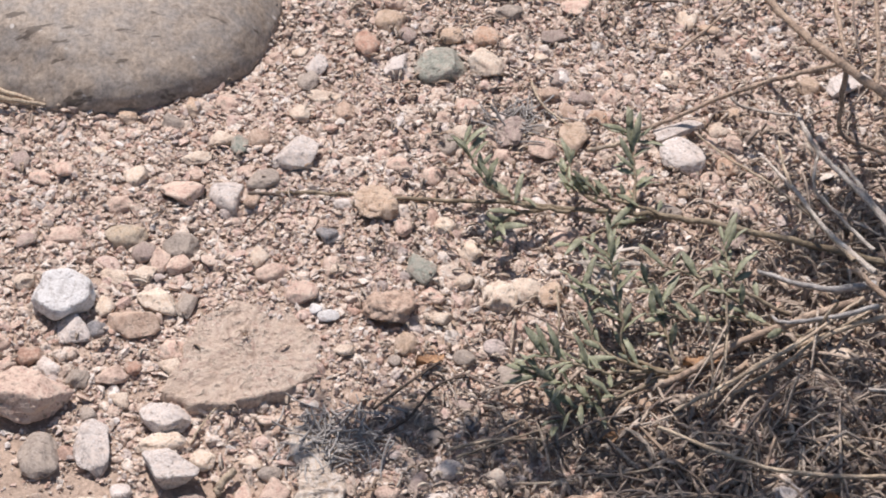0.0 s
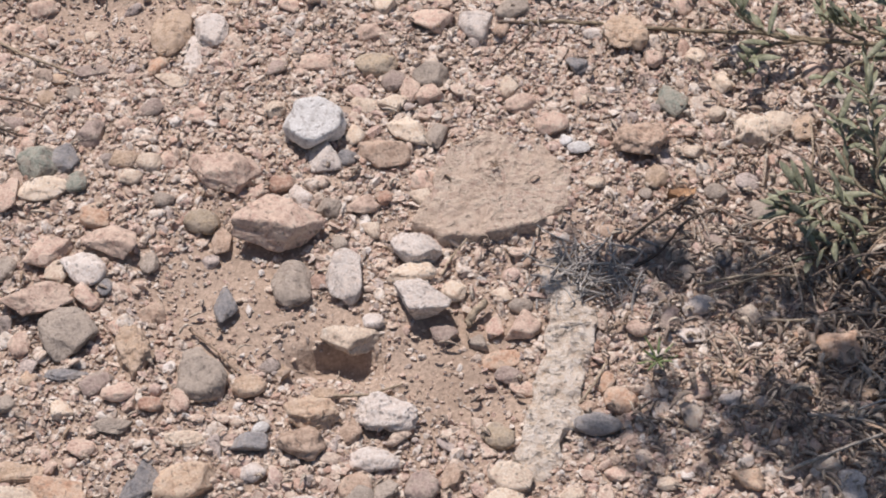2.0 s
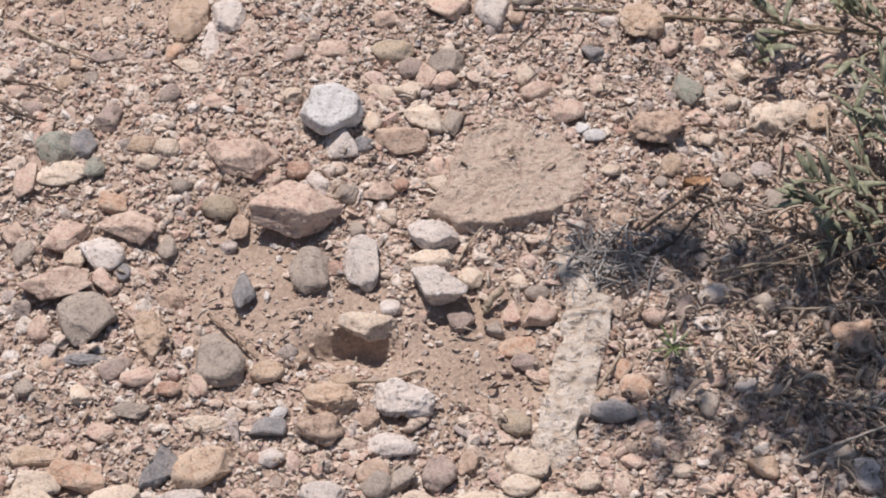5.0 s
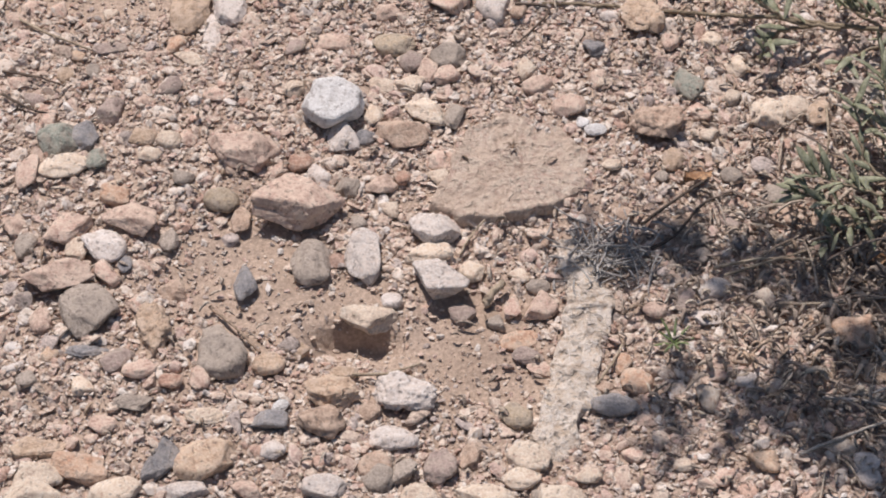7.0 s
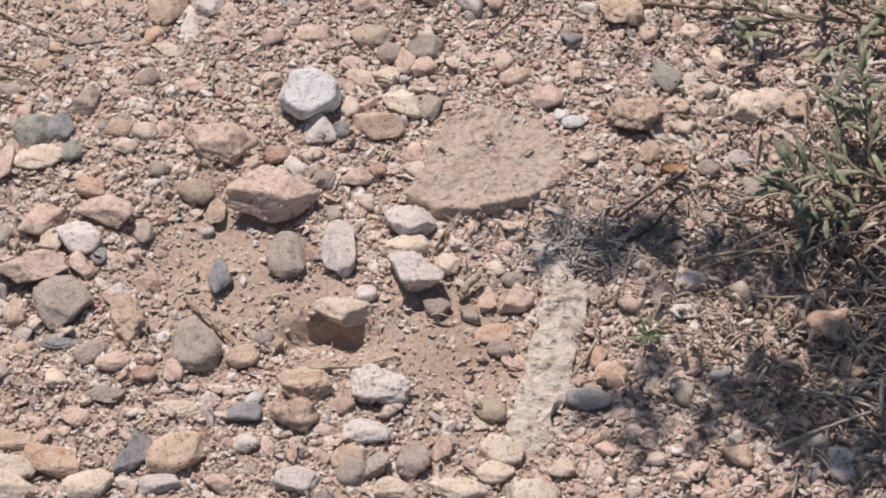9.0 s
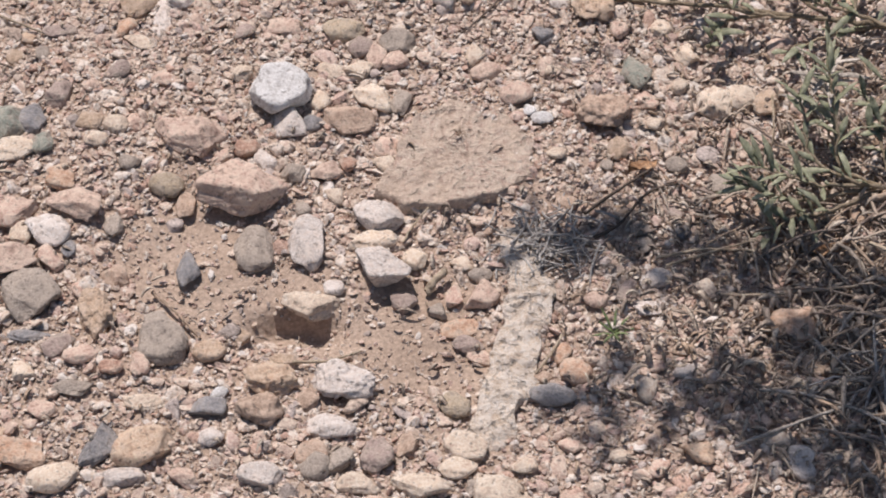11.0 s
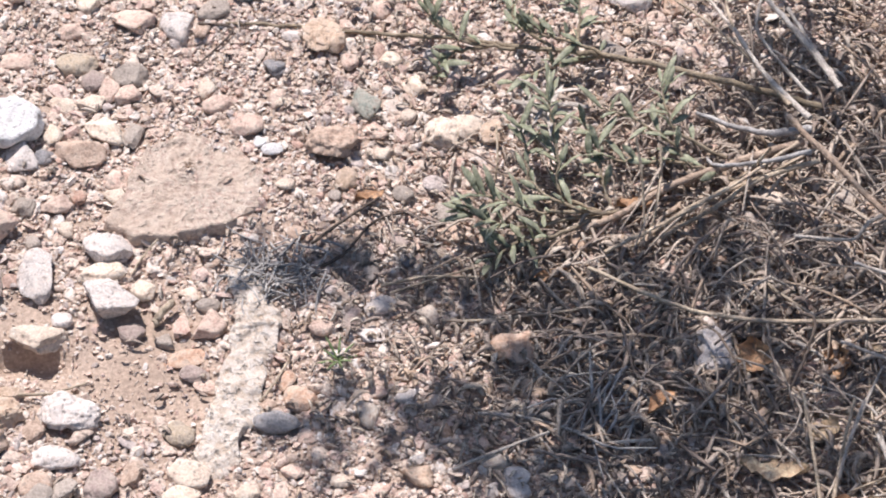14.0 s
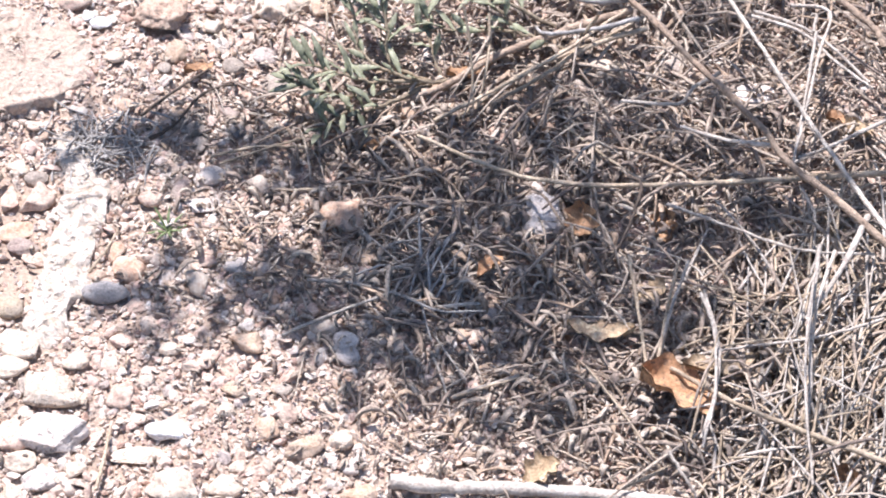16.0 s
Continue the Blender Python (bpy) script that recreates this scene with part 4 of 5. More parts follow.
sprig(MAIN, [(0.1986, -0.0269, 0.0060), (0.1715, -0.0433, 0.0100), (0.1549, -0.0475, 0.0120), (0.1407, -0.0568, 0.0080)], 10, 11, 0.0011, 0.30, 1.00)
sprig(MAIN, [(0.1989, -0.0250, 0.0060), (0.1730, -0.0309, 0.0160), (0.1566, -0.0319, 0.0220), (0.1386, -0.0270, 0.0260)], 10, 12, 0.0011, 0.30, 1.00)
sprig(MAIN, [(0.2042, -0.0255, 0.0060), (0.2004, -0.0124, 0.0140), (0.1996, 0.0025, 0.0220), (0.1933, 0.0162, 0.0280)], 8, 13, 0.0011, 0.20, 1.00)
sprig(MAIN, [(0.2658, -0.0137, 0.0100), (0.2427, -0.0044, 0.0140), (0.2147, -0.0062, 0.0180), (0.1934, -0.0027, 0.0200)], 8, 14, 0.0011, 0.10, 1.00)
sprig(MAIN, [(0.2637, 0.0019, 0.0100), (0.2420, 0.0089, 0.0200), (0.2344, 0.0168, 0.0280), (0.2337, 0.0304, 0.0340)], 9, 15, 0.0011, 0.20, 1.00)
sprig(MAIN, [(0.2426, -0.0062, 0.0120), (0.2377, 0.0014, 0.0200), (0.2201, 0.0122, 0.0260), (0.2022, 0.0213, 0.0300)], 7, 16, 0.0011, 0.20, 1.00)
twig([(0.0023, 0.0146, 0.0045), (0.0041, 0.0146, 0.0075), (0.0058, 0.0146, 0.006)], 0.00028, 0.00015, "bark", "short brown dead stalk on the flat slab")
twig([(0.0023, 0.0146, 0.0045), (0.0036, 0.0165, 0.0075), (0.0048, 0.0183, 0.006)], 0.00028, 0.00015, "bark", "short brown dead stalk on the flat slab")
twig([(0.0023, 0.0146, 0.0045), (0.0028, 0.0173, 0.0075), (0.0033, 0.0200, 0.006)], 0.00028, 0.00015, "bark", "short brown dead stalk on the flat slab")
twig([(0.0023, 0.0146, 0.0045), (0.0010, 0.0157, 0.0075), (-0.0002, 0.0169, 0.006)], 0.00028, 0.00015, "bark", "short brown dead stalk on the flat slab")
twig([(0.0023, 0.0146, 0.0045), (0.0002, 0.0153, 0.0075), (-0.0019, 0.0161, 0.006)], 0.00028, 0.00015, "bark", "short brown dead stalk on the flat slab")
twig([(0.0023, 0.0146, 0.0045), (0.0002, 0.0129, 0.0075), (-0.0020, 0.0112, 0.006)], 0.00028, 0.00015, "bark", "short brown dead stalk on the flat slab")
twig([(0.0023, 0.0146, 0.0045), (0.0015, 0.0130, 0.0075), (0.0006, 0.0115, 0.006)], 0.00028, 0.00015, "bark", "short brown dead stalk on the flat slab")
twig([(0.0023, 0.0146, 0.0045), (0.0034, 0.0126, 0.0075), (0.0044, 0.0106, 0.006)], 0.00028, 0.00015, "bark", "short brown dead stalk on the flat slab")
twig([(0.0023, 0.0146, 0.0045), (0.0045, 0.0128, 0.0075), (0.0066, 0.0111, 0.006)], 0.00028, 0.00015, "bark", "short brown dead stalk on the flat slab")
twig([(-0.1314, 0.2260, 0.0060), (-0.1145, 0.2168, 0.0080), (-0.0984, 0.2114, 0.0040)], 0.0020, 0.0010, "straw", "flat tan splinter of dry bark beside the boulder")
twig([(-0.1307, 0.2091, 0.0060), (-0.1126, 0.2023, 0.0080), (-0.0952, 0.1992, 0.0040)], 0.0020, 0.0010, "straw", "flat tan splinter of dry bark beside the boulder")
twig([(-0.1280, 0.2161, 0.0060), (-0.1142, 0.2084, 0.0080), (-0.1012, 0.2045, 0.0040)], 0.0020, 0.0010, "straw", "flat tan splinter of dry bark beside the boulder")

def dead_tuft(x, y, stalks, reach, seed, label):
    """Fine dead stalks pressed flat in a loose mat."""
    rng = np.random.RandomState(seed)
    vs, fs, base = [], [], 0
    for k in range(stalks):
        a, b = x + rng.normal(0, reach), y + rng.normal(0, reach * 0.9)
        ang, L = rng.uniform(0, 6.283), rng.uniform(0.008, 0.022)
        s = np.linspace(-0.5, 0.5, 5)
        px, py = a + np.cos(ang + 0.3 * s) * s * L, b + np.sin(ang + 0.3 * s) * s * L
        v, f = tube(np.stack([px, py, level(a, b) + rng.uniform(0.001, 0.006) + rng.normal(0, 0.006) * s], -1), np.full(5, rng.uniform(0.0003, 0.0006)), 5)
        vs.append(v)
        fs.append(f + base)
        base += len(v)
    tagged(new("dead_tuft", mesh_from("dead_tuft", np.concatenate(vs), np.concatenate(fs), "greystalk")), label, "dead plant")


dead_tuft(0.0425, -0.0545, 130, 0.0105, 77, "flattened grey tuft of fine dead stalks")
dead_tuft(0.1509, 0.1675, 70, 0.0095, 78, "small dark grey mat of dead stalks on gravel")


SEEDLING = tagged(new("seedling"), "tiny fresh green seedling tuft in soil", "plant")
for k in range(9):
    ob = part("leaf", leaf_mesh(40 + k, 0.010 + 0.001 * (k % 4), 0.0012, "fresh", 0.3), SEEDLING)
    ob.matrix_basis = pose(0.0684, -0.1049, level(0.0684, -0.1049), 0, -40 - 5 * (k % 5), 40 * k)
twig([(0.2868, -0.0106, 0.0500), (0.3086, -0.0539, 0.0500), (0.3371, -0.1000, 0.0450), (0.3492, -0.1208, 0.0400), (0.3670, -0.1382, 0.0350), (0.3912, -0.1709, 0.0300)], 0.00140, 0.00180, "bark", "thin brown woody stem above the litter")
twig([(0.2813, -0.0701, 0.0300), (0.3077, -0.0721, 0.0300), (0.3161, -0.0673, 0.0350), (0.3278, -0.0656, 0.0400)], 0.00080, 0.00110, "bleached", "pale bleached dry stalk lying over litter")
twig([(0.3062, -0.0871, 0.0300), (0.3269, -0.0969, 0.0300), (0.3437, -0.1099, 0.0400)], 0.00080, 0.00110, "bleached", "pale bleached dry stalk lying over litter")
twig([(0.3319, -0.0930, 0.0200), (0.3372, -0.0984, 0.0300), (0.3455, -0.0972, 0.0300)], 0.00060, 0.00060, "bleached", "pale bleached dry stalk lying over litter")
twig([(0.3574, -0.1098, 0.0300), (0.3767, -0.1013, 0.0300), (0.4068, -0.0892, 0.0300)], 0.00080, 0.00080, "bleached", "pale bleached dry stalk lying over litter")
twig([(0.3411, -0.0076, 0.0400), (0.3494, -0.0467, 0.0400), (0.3657, -0.0873, 0.0350), (0.3788, -0.1261, 0.0300), (0.3894, -0.1575, 0.0300)], 0.00100, 0.00130, "bleached", "pale bleached dry stalk lying over litter")
twig([(0.3565, -0.0147, 0.0300), (0.3820, -0.0320, 0.0300), (0.4036, -0.0620, 0.0250)], 0.00080, 0.00080, "bleached", "pale bleached dry stalk lying over litter")
twig([(0.3756, -0.0113, 0.0300), (0.3936, -0.0184, 0.0300), (0.3815, -0.0465, 0.0300), (0.3684, -0.0791, 0.0300), (0.3538, -0.1137, 0.0300)], 0.00090, 0.00060, "bleached", "pale bleached dry stalk lying over litter")
twig([(0.1874, -0.0650, 0.0120), (0.2264, -0.0912, 0.0120), (0.2615, -0.1037, 0.0120), (0.3027, -0.1093, 0.0140), (0.3505, -0.1095, 0.0160), (0.4081, -0.1133, 0.0200)], 0.00090, 0.00140, "straw", "straw-coloured dry grass stalk in litter")
twig([(0.2801, -0.2128, 0.0150), (0.3090, -0.2393, 0.0180), (0.3361, -0.2594, 0.0200), (0.3653, -0.2779, 0.0220)], 0.00100, 0.00140, "straw", "straw-coloured dry grass stalk in litter")
twig([(0.2912, -0.1646, 0.0300), (0.2839, -0.1832, 0.0200), (0.2752, -0.2091, 0.0100)], 0.00070, 0.00090, "straw", "straw-coloured dry grass stalk in litter")
twig([(0.2690, -0.1612, 0.0300), (0.2703, -0.1884, 0.0200), (0.2709, -0.2119, 0.0100)], 0.00070, 0.00090, "straw", "straw-coloured dry grass stalk in litter")
twig([(0.3011, -0.1765, 0.0200), (0.3018, -0.2067, 0.0200), (0.2969, -0.2278, 0.0160), (0.2884, -0.2451, 0.0080)], 0.00080, 0.00080, "bleached", "pale bleached dry stalk lying over litter")
twig([(0.3522, -0.1698, 0.0400), (0.3426, -0.2024, 0.0300), (0.3377, -0.2312, 0.0200), (0.3332, -0.2475, 0.0100)], 0.00110, 0.00090, "bleached", "pale bleached dry stalk lying over litter")
twig([(0.1970, -0.0529, 0.0100), (0.2223, -0.0438, 0.0140), (0.2576, -0.0256, 0.0160), (0.2981, 0.0025, 0.0200)], 0.00100, 0.00080, "straw", "straw-coloured dry grass stalk in litter")
twig([(0.2804, -0.0125, 0.0300), (0.2714, -0.0110, 0.0120), (0.2471, -0.0265, 0.0080)], 0.00080, 0.00100, "straw", "straw-coloured dry grass stalk in litter")
twig([(0.1287, -0.1446, 0.0060), (0.1522, -0.1497, 0.0060), (0.1775, -0.1599, 0.0060)], 0.00070, 0.00090, "bleached", "pale bleached dry stalk lying over litter")
twig([(0.1148, -0.1755, 0.0040), (0.1404, -0.1665, 0.0060), (0.1668, -0.1542, 0.0060)], 0.00080, 0.00070, "bleached", "pale bleached dry stalk lying over litter")
twig([(0.2782, -0.1087, 0.0200), (0.2840, -0.1133, 0.0200), (0.2792, -0.1266, 0.0180), (0.2673, -0.1458, 0.0120), (0.2564, -0.1532, 0.0060)], 0.00090, 0.00060, "darktwig", "thin dark dead twig on gravel")
twig([(0.1171, -0.0861, 0.0040), (0.1404, -0.0879, 0.0060), (0.1798, -0.0857, 0.0080)], 0.00070, 0.00050, "straw", "straw-coloured dry grass stalk in litter")
twig([(0.0949, -0.0685, 0.0040), (0.1109, -0.0645, 0.0060), (0.1354, -0.0555, 0.0060)], 0.00070, 0.00050, "straw", "straw-coloured dry grass stalk in litter")
twig([(0.0632, -0.0500, 0.0040), (0.0754, -0.0437, 0.0060), (0.0897, -0.0264, 0.0060), (0.1065, -0.0155, 0.0040)], 0.00090, 0.00060, "darktwig", "thin dark dead twig on gravel")
twig([(0.1845, -0.2137, 0.0060), (0.2019, -0.2106, 0.0080), (0.2199, -0.2060, 0.0080)], 0.00080, 0.00060, "straw", "straw-coloured dry grass stalk in litter")
twig([(0.0318, -0.2460, 0.0040), (0.0359, -0.2306, 0.0060), (0.0389, -0.2118, 0.0040)], 0.00090, 0.00060, "straw", "straw-coloured dry grass stalk in litter")
twig([(0.1528, -0.2566, 0.0060), (0.1782, -0.2617, 0.0060), (0.2062, -0.2662, 0.0060), (0.2483, -0.2722, 0.0060), (0.2830, -0.2796, 0.0060)], 0.00320, 0.00280, "bleached", "thick bleached grey-white stick lying on litter")
twig([(0.3816, -0.1468, 0.0300), (0.3610, -0.1783, 0.0300), (0.3437, -0.1944, 0.0200)], 0.00160, 0.00100, "bleached", "pale bleached dry stalk lying over litter")
twig([(0.3783, -0.1973, 0.0200), (0.3465, -0.2042, 0.0200), (0.3170, -0.2040, 0.0150), (0.2928, -0.2028, 0.0100)], 0.00070, 0.00050, "bleached", "pale bleached dry stalk lying over litter")
twig([(0.2293, -0.0104, 0.0200), (0.2229, -0.0366, 0.0200), (0.2182, -0.0470, 0.0080)], 0.00060, 0.00050, "straw", "straw-coloured dry grass stalk in litter")
twig([(0.2841, 0.2212, 0.0500), (0.2959, 0.1783, 0.0550), (0.3094, 0.1348, 0.0600), (0.3300, 0.0820, 0.0700)], 0.00180, 0.00250, "bark", "thin brown woody stem above the litter")
twig([(0.3118, 0.1323, 0.0600), (0.2869, 0.1330, 0.0500), (0.2589, 0.1440, 0.0300), (0.2342, 0.1482, 0.0150), (0.2097, 0.1422, 0.0100)], 0.00140, 0.00110, "bark", "thin brown woody stem above the litter")
twig([(0.3141, 0.1298, 0.0600), (0.3129, 0.1251, 0.0400), (0.3163, 0.1218, 0.0200), (0.3475, 0.1153, 0.0100)], 0.00150, 0.00120, "bark", "thin brown woody stem above the litter")
twig([(0.2126, 0.1420, 0.0100), (0.1988, 0.1306, 0.0120), (0.1837, 0.1282, 0.0120)], 0.00140, 0.00120, "olive", "straw-coloured dry grass stalk in litter")
twig([(0.2911, 0.1276, 0.0300), (0.2963, 0.0979, 0.0300), (0.3075, 0.0708, 0.0300), (0.3226, 0.0277, 0.0300)], 0.00120, 0.00170, "bleached", "pale bleached dry stalk lying over litter")
twig([(0.3072, 0.0882, 0.0300), (0.3139, 0.0617, 0.0300), (0.3218, 0.0359, 0.0300)], 0.00100, 0.00120, "bleached", "pale bleached dry stalk lying over litter")
twig([(0.2968, 0.1000, 0.0300), (0.2915, 0.0836, 0.0200), (0.3001, 0.0770, 0.0100), (0.3217, 0.0582, 0.0100)], 0.00090, 0.00080, "bleached", "pale bleached dry stalk lying over litter")
twig([(0.2645, 0.1680, 0.0200), (0.2660, 0.1574, 0.0150), (0.2783, 0.1555, 0.0100), (0.2973, 0.1371, 0.0200)], 0.00080, 0.00080, "bleached", "pale bleached dry stalk lying over litter")
twig([(0.1639, 0.1984, 0.0040), (0.1670, 0.1763, 0.0060), (0.1793, 0.1564, 0.0060)], 0.00080, 0.00060, "straw", "straw-coloured dry grass stalk in litter")
twig([(0.1512, 0.2722, 0.0040), (0.1924, 0.2699, 0.0050), (0.2549, 0.2601, 0.0060)], 0.00090, 0.00070, "darktwig", "thin dark dead twig on gravel")
twig([(0.2465, 0.2142, 0.0080), (0.2691, 0.2353, 0.0100), (0.2933, 0.2623, 0.0120)], 0.00090, 0.00070, "bark", "thin dark dead twig on gravel")
twig([(0.3295, 0.2110, 0.0400), (0.3214, 0.1684, 0.0500), (0.3147, 0.1321, 0.0600)], 0.00120, 0.00120, "bark", "thin brown woody stem above the litter")
twig([(0.3474, 0.2011, 0.0500), (0.3384, 0.1574, 0.0500), (0.3259, 0.1116, 0.0500)], 0.00130, 0.00120, "bark", "thin brown woody stem above the litter")
twig([(0.0086, 0.1170, 0.0030), (0.0256, 0.1135, 0.0030), (0.0163, 0.0991, 0.0030), (0.0010, 0.0854, 0.0020)], 0.00080, 0.00040, "darktwig", "thin dark dead twig on gravel")
twig([(0.1526, 0.0241, 0.0200), (0.1519, 0.0070, 0.0140), (0.1499, -0.0019, 0.0040)], 0.00060, 0.00050, "straw", "straw-coloured dry grass stalk in litter")
twig([(0.2280, -0.0082, 0.0300), (0.2266, -0.0207, 0.0200), (0.2224, -0.0363, 0.0060)], 0.00070, 0.00060, "straw", "straw-coloured dry grass stalk in litter")
twig([(0.3074, -0.0069, 0.0150), (0.2759, -0.0166, 0.0120), (0.2512, -0.0315, 0.0100), (0.2244, -0.0458, 0.0080)], 0.00140, 0.00100, "straw", "straw-coloured dry grass stalk in litter")
twig([(0.0594, -0.0354, 0.0040), (0.0762, -0.0241, 0.0060), (0.0934, -0.0108, 0.0080)], 0.00090, 0.00060, "darktwig", "thin dark dead twig on gravel")
twig([(0.1448, 0.1431, 0.0040), (0.1580, 0.1536, 0.0040), (0.1768, 0.1383, 0.0040)], 0.00060, 0.00060, "straw", "straw-coloured dry grass stalk in litter")
twig([(0.0906, -0.0639, 0.0050), (0.1116, -0.0613, 0.0060), (0.1350, -0.0608, 0.0060)], 0.00080, 0.00060, "straw", "straw-coloured dry grass stalk in litter")
twig([(-0.2466, 0.1281, 0.0030), (-0.2279, 0.1130, 0.0040), (-0.2044, 0.1012, 0.0030)], 0.00090, 0.00060, "straw", "straw-coloured dry grass stalk in litter")
twig([(-0.2481, 0.0842, 0.0030), (-0.2305, 0.0780, 0.0040), (-0.2162, 0.0708, 0.0030)], 0.00080, 0.00050, "darktwig", "thin dark dead twig on gravel")
twig([(-0.2463, 0.0659, 0.0030), (-0.2312, 0.0540, 0.0040), (-0.2172, 0.0494, 0.0030)], 0.00080, 0.00050, "darktwig", "thin dark dead twig on gravel")
twig([(-0.1396, -0.0749, 0.0030), (-0.1276, -0.0899, 0.0040), (-0.1158, -0.1070, 0.0040)], 0.00090, 0.00060, "bark", "thin dark dead twig on gravel")
twig([(0.0324, -0.1274, 0.0030), (0.0393, -0.1183, 0.0050), (0.0452, -0.1064, 0.0040)], 0.00070, 0.00060, "straw", "straw-coloured dry grass stalk in litter")
twig([(-0.0748, -0.1214, 0.0030), (-0.0598, -0.1207, 0.0050), (-0.0448, -0.1127, 0.0060)], 0.00080, 0.00050, "straw", "straw-coloured dry grass stalk in litter")
twig([(-0.0253, -0.0470, 0.0030), (-0.0197, -0.0377, 0.0040), (-0.0128, -0.0291, 0.0040)], 0.00060, 0.00050, "straw", "straw-coloured dry grass stalk in litter")
twig([(-0.0147, -0.0753, 0.0030), (-0.0107, -0.0714, 0.0060), (-0.0054, -0.0666, 0.0060)], 0.00220, 0.00180, "straw", "straw-coloured dry grass stalk in litter")
twig([(0.3029, 0.0098, 0.0120), (0.2626, -0.0052, 0.0120), (0.2330, -0.0169, 0.0100), (0.2034, -0.0314, 0.0080), (0.1814, -0.0333, 0.0040)], 0.00210, 0.00160, "bark", "brown woody creeping stem lying on litter")
twig([(0.3038, 0.0083, 0.0300), (0.2881, 0.0376, 0.0300), (0.2771, 0.0706, 0.0280), (0.2704, 0.1026, 0.0200)], 0.00160, 0.00080, "bleached", "pale bleached dry stalk lying over litter")
twig([(0.2956, 0.0176, 0.0300), (0.2828, 0.0540, 0.0280), (0.2760, 0.0810, 0.0280), (0.2802, 0.1172, 0.0200)], 0.00120, 0.00070, "straw", "pale bleached dry stalk lying over litter")
twig([(0.2911, 0.0375, 0.0280), (0.2692, 0.0731, 0.0260), (0.2519, 0.1056, 0.0200), (0.2423, 0.1345, 0.0120)], 0.00090, 0.00050, "straw", "pale bleached dry stalk lying over litter")
twig([(0.3066, 0.0229, 0.0300), (0.2958, 0.0492, 0.0300), (0.2899, 0.0637, 0.0300)], 0.00110, 0.00060, "bleached", "pale bleached dry stalk lying over litter")
twig([(0.3027, -0.0055, 0.0200), (0.2785, -0.0099, 0.0180), (0.2573, -0.0079, 0.0150), (0.2541, 0.0027, 0.0100)], 0.00130, 0.00080, "greystalk", "grey weathered dead branch over the litter")
twig([(0.3070, 0.0135, 0.0160), (0.2809, 0.0160, 0.0140), (0.2537, 0.0338, 0.0080)], 0.00220, 0.00100, "greystalk", "grey weathered dead branch over the litter")
twig([(0.1848, -0.2137, 0.0060), (0.1998, -0.2103, 0.0080), (0.2154, -0.2055, 0.0080)], 0.00090, 0.00070, "bleached", "pale bleached dry stalk lying over litter")
twig([(0.2695, -0.2608, 0.0200), (0.2743, -0.2699, 0.0160), (0.2797, -0.2776, 0.0100)], 0.00080, 0.00070, "bleached", "pale bleached dry stalk lying over litter")
twig([(0.3465, -0.1852, 0.0400), (0.3361, -0.2180, 0.0350), (0.3297, -0.2498, 0.0300), (0.3263, -0.2829, 0.0200)], 0.00070, 0.00060, "bleached", "pale bleached dry stalk lying over litter")
twig([(0.3621, -0.1651, 0.0300), (0.3478, -0.1931, 0.0300), (0.3439, -0.2069, 0.0200)], 0.00085, 0.00080, "bleached", "pale bleached dry stalk lying over litter")
twig([(0.2125, -0.0206, 0.0500), (0.2159, -0.0345, 0.0300), (0.2160, -0.0504, 0.0080)], 0.00070, 0.00060, "straw", "straw-coloured dry grass stalk in litter")
twig([(0.2768, -0.2044, 0.0080), (0.2831, -0.1893, 0.0200), (0.2951, -0.1663, 0.0300)], 0.00090, 0.00080, "bleached", "pale bleached dry stalk lying over litter")
twig([(0.2116, -0.0481, 0.0060), (0.2442, -0.0281, 0.0100), (0.2797, -0.0134, 0.0120), (0.3075, 0.0023, 0.0140)], 0.00100, 0.00080, "straw", "straw-coloured dry grass stalk in litter")
twig([(0.2956, -0.1208, 0.0140), (0.3199, -0.1398, 0.0200), (0.3501, -0.1557, 0.0220), (0.3835, -0.1599, 0.0200)], 0.00080, 0.00060, "bleached", "pale bleached dry stalk lying over litter")
twig([(0.3567, -0.1046, 0.0200), (0.3788, -0.0975, 0.0260), (0.4034, -0.0905, 0.0300)], 0.00090, 0.00070, "bleached", "pale bleached dry stalk lying over litter")
twig([(0.3549, -0.0174, 0.0300), (0.3771, -0.0306, 0.0300), (0.3892, -0.0506, 0.0300), (0.4033, -0.0684, 0.0280)], 0.00090, 0.00070, "bleached", "pale bleached dry stalk lying over litter")
twig([(0.3810, -0.0350, 0.0340), (0.3842, -0.0256, 0.0360), (0.3826, -0.0235, 0.0340)], 0.00080, 0.00070, "bleached", "pale bleached dry stalk lying over litter")
twig([(0.3824, -0.0350, 0.0340), (0.3699, -0.0714, 0.0260), (0.3602, -0.0994, 0.0140)], 0.00080, 0.00060, "bleached", "pale bleached dry stalk lying over litter")
twig([(0.3588, -0.1188, 0.0200), (0.3630, -0.1329, 0.0160), (0.3593, -0.1479, 0.0100)], 0.00090, 0.00060, "bleached", "pale bleached dry stalk lying over litter")
twig([(0.2582, -0.0627, 0.0080), (0.2751, -0.0893, 0.0100), (0.2908, -0.1064, 0.0100)], 0.00080, 0.00060, "straw", "straw-coloured dry grass stalk in litter")
twig([(0.3949, -0.0188, 0.0400), (0.4068, -0.0390, 0.0400), (0.4104, -0.0545, 0.0400)], 0.00160, 0.00180, "bark", "thin brown woody stem above the litter")
twig([(0.2963, -0.1857, 0.0300), (0.2999, -0.2017, 0.0260), (0.2957, -0.2305, 0.0200), (0.2866, -0.2536, 0.0120)], 0.00080, 0.00070, "bleached", "pale bleached dry stalk lying over litter")
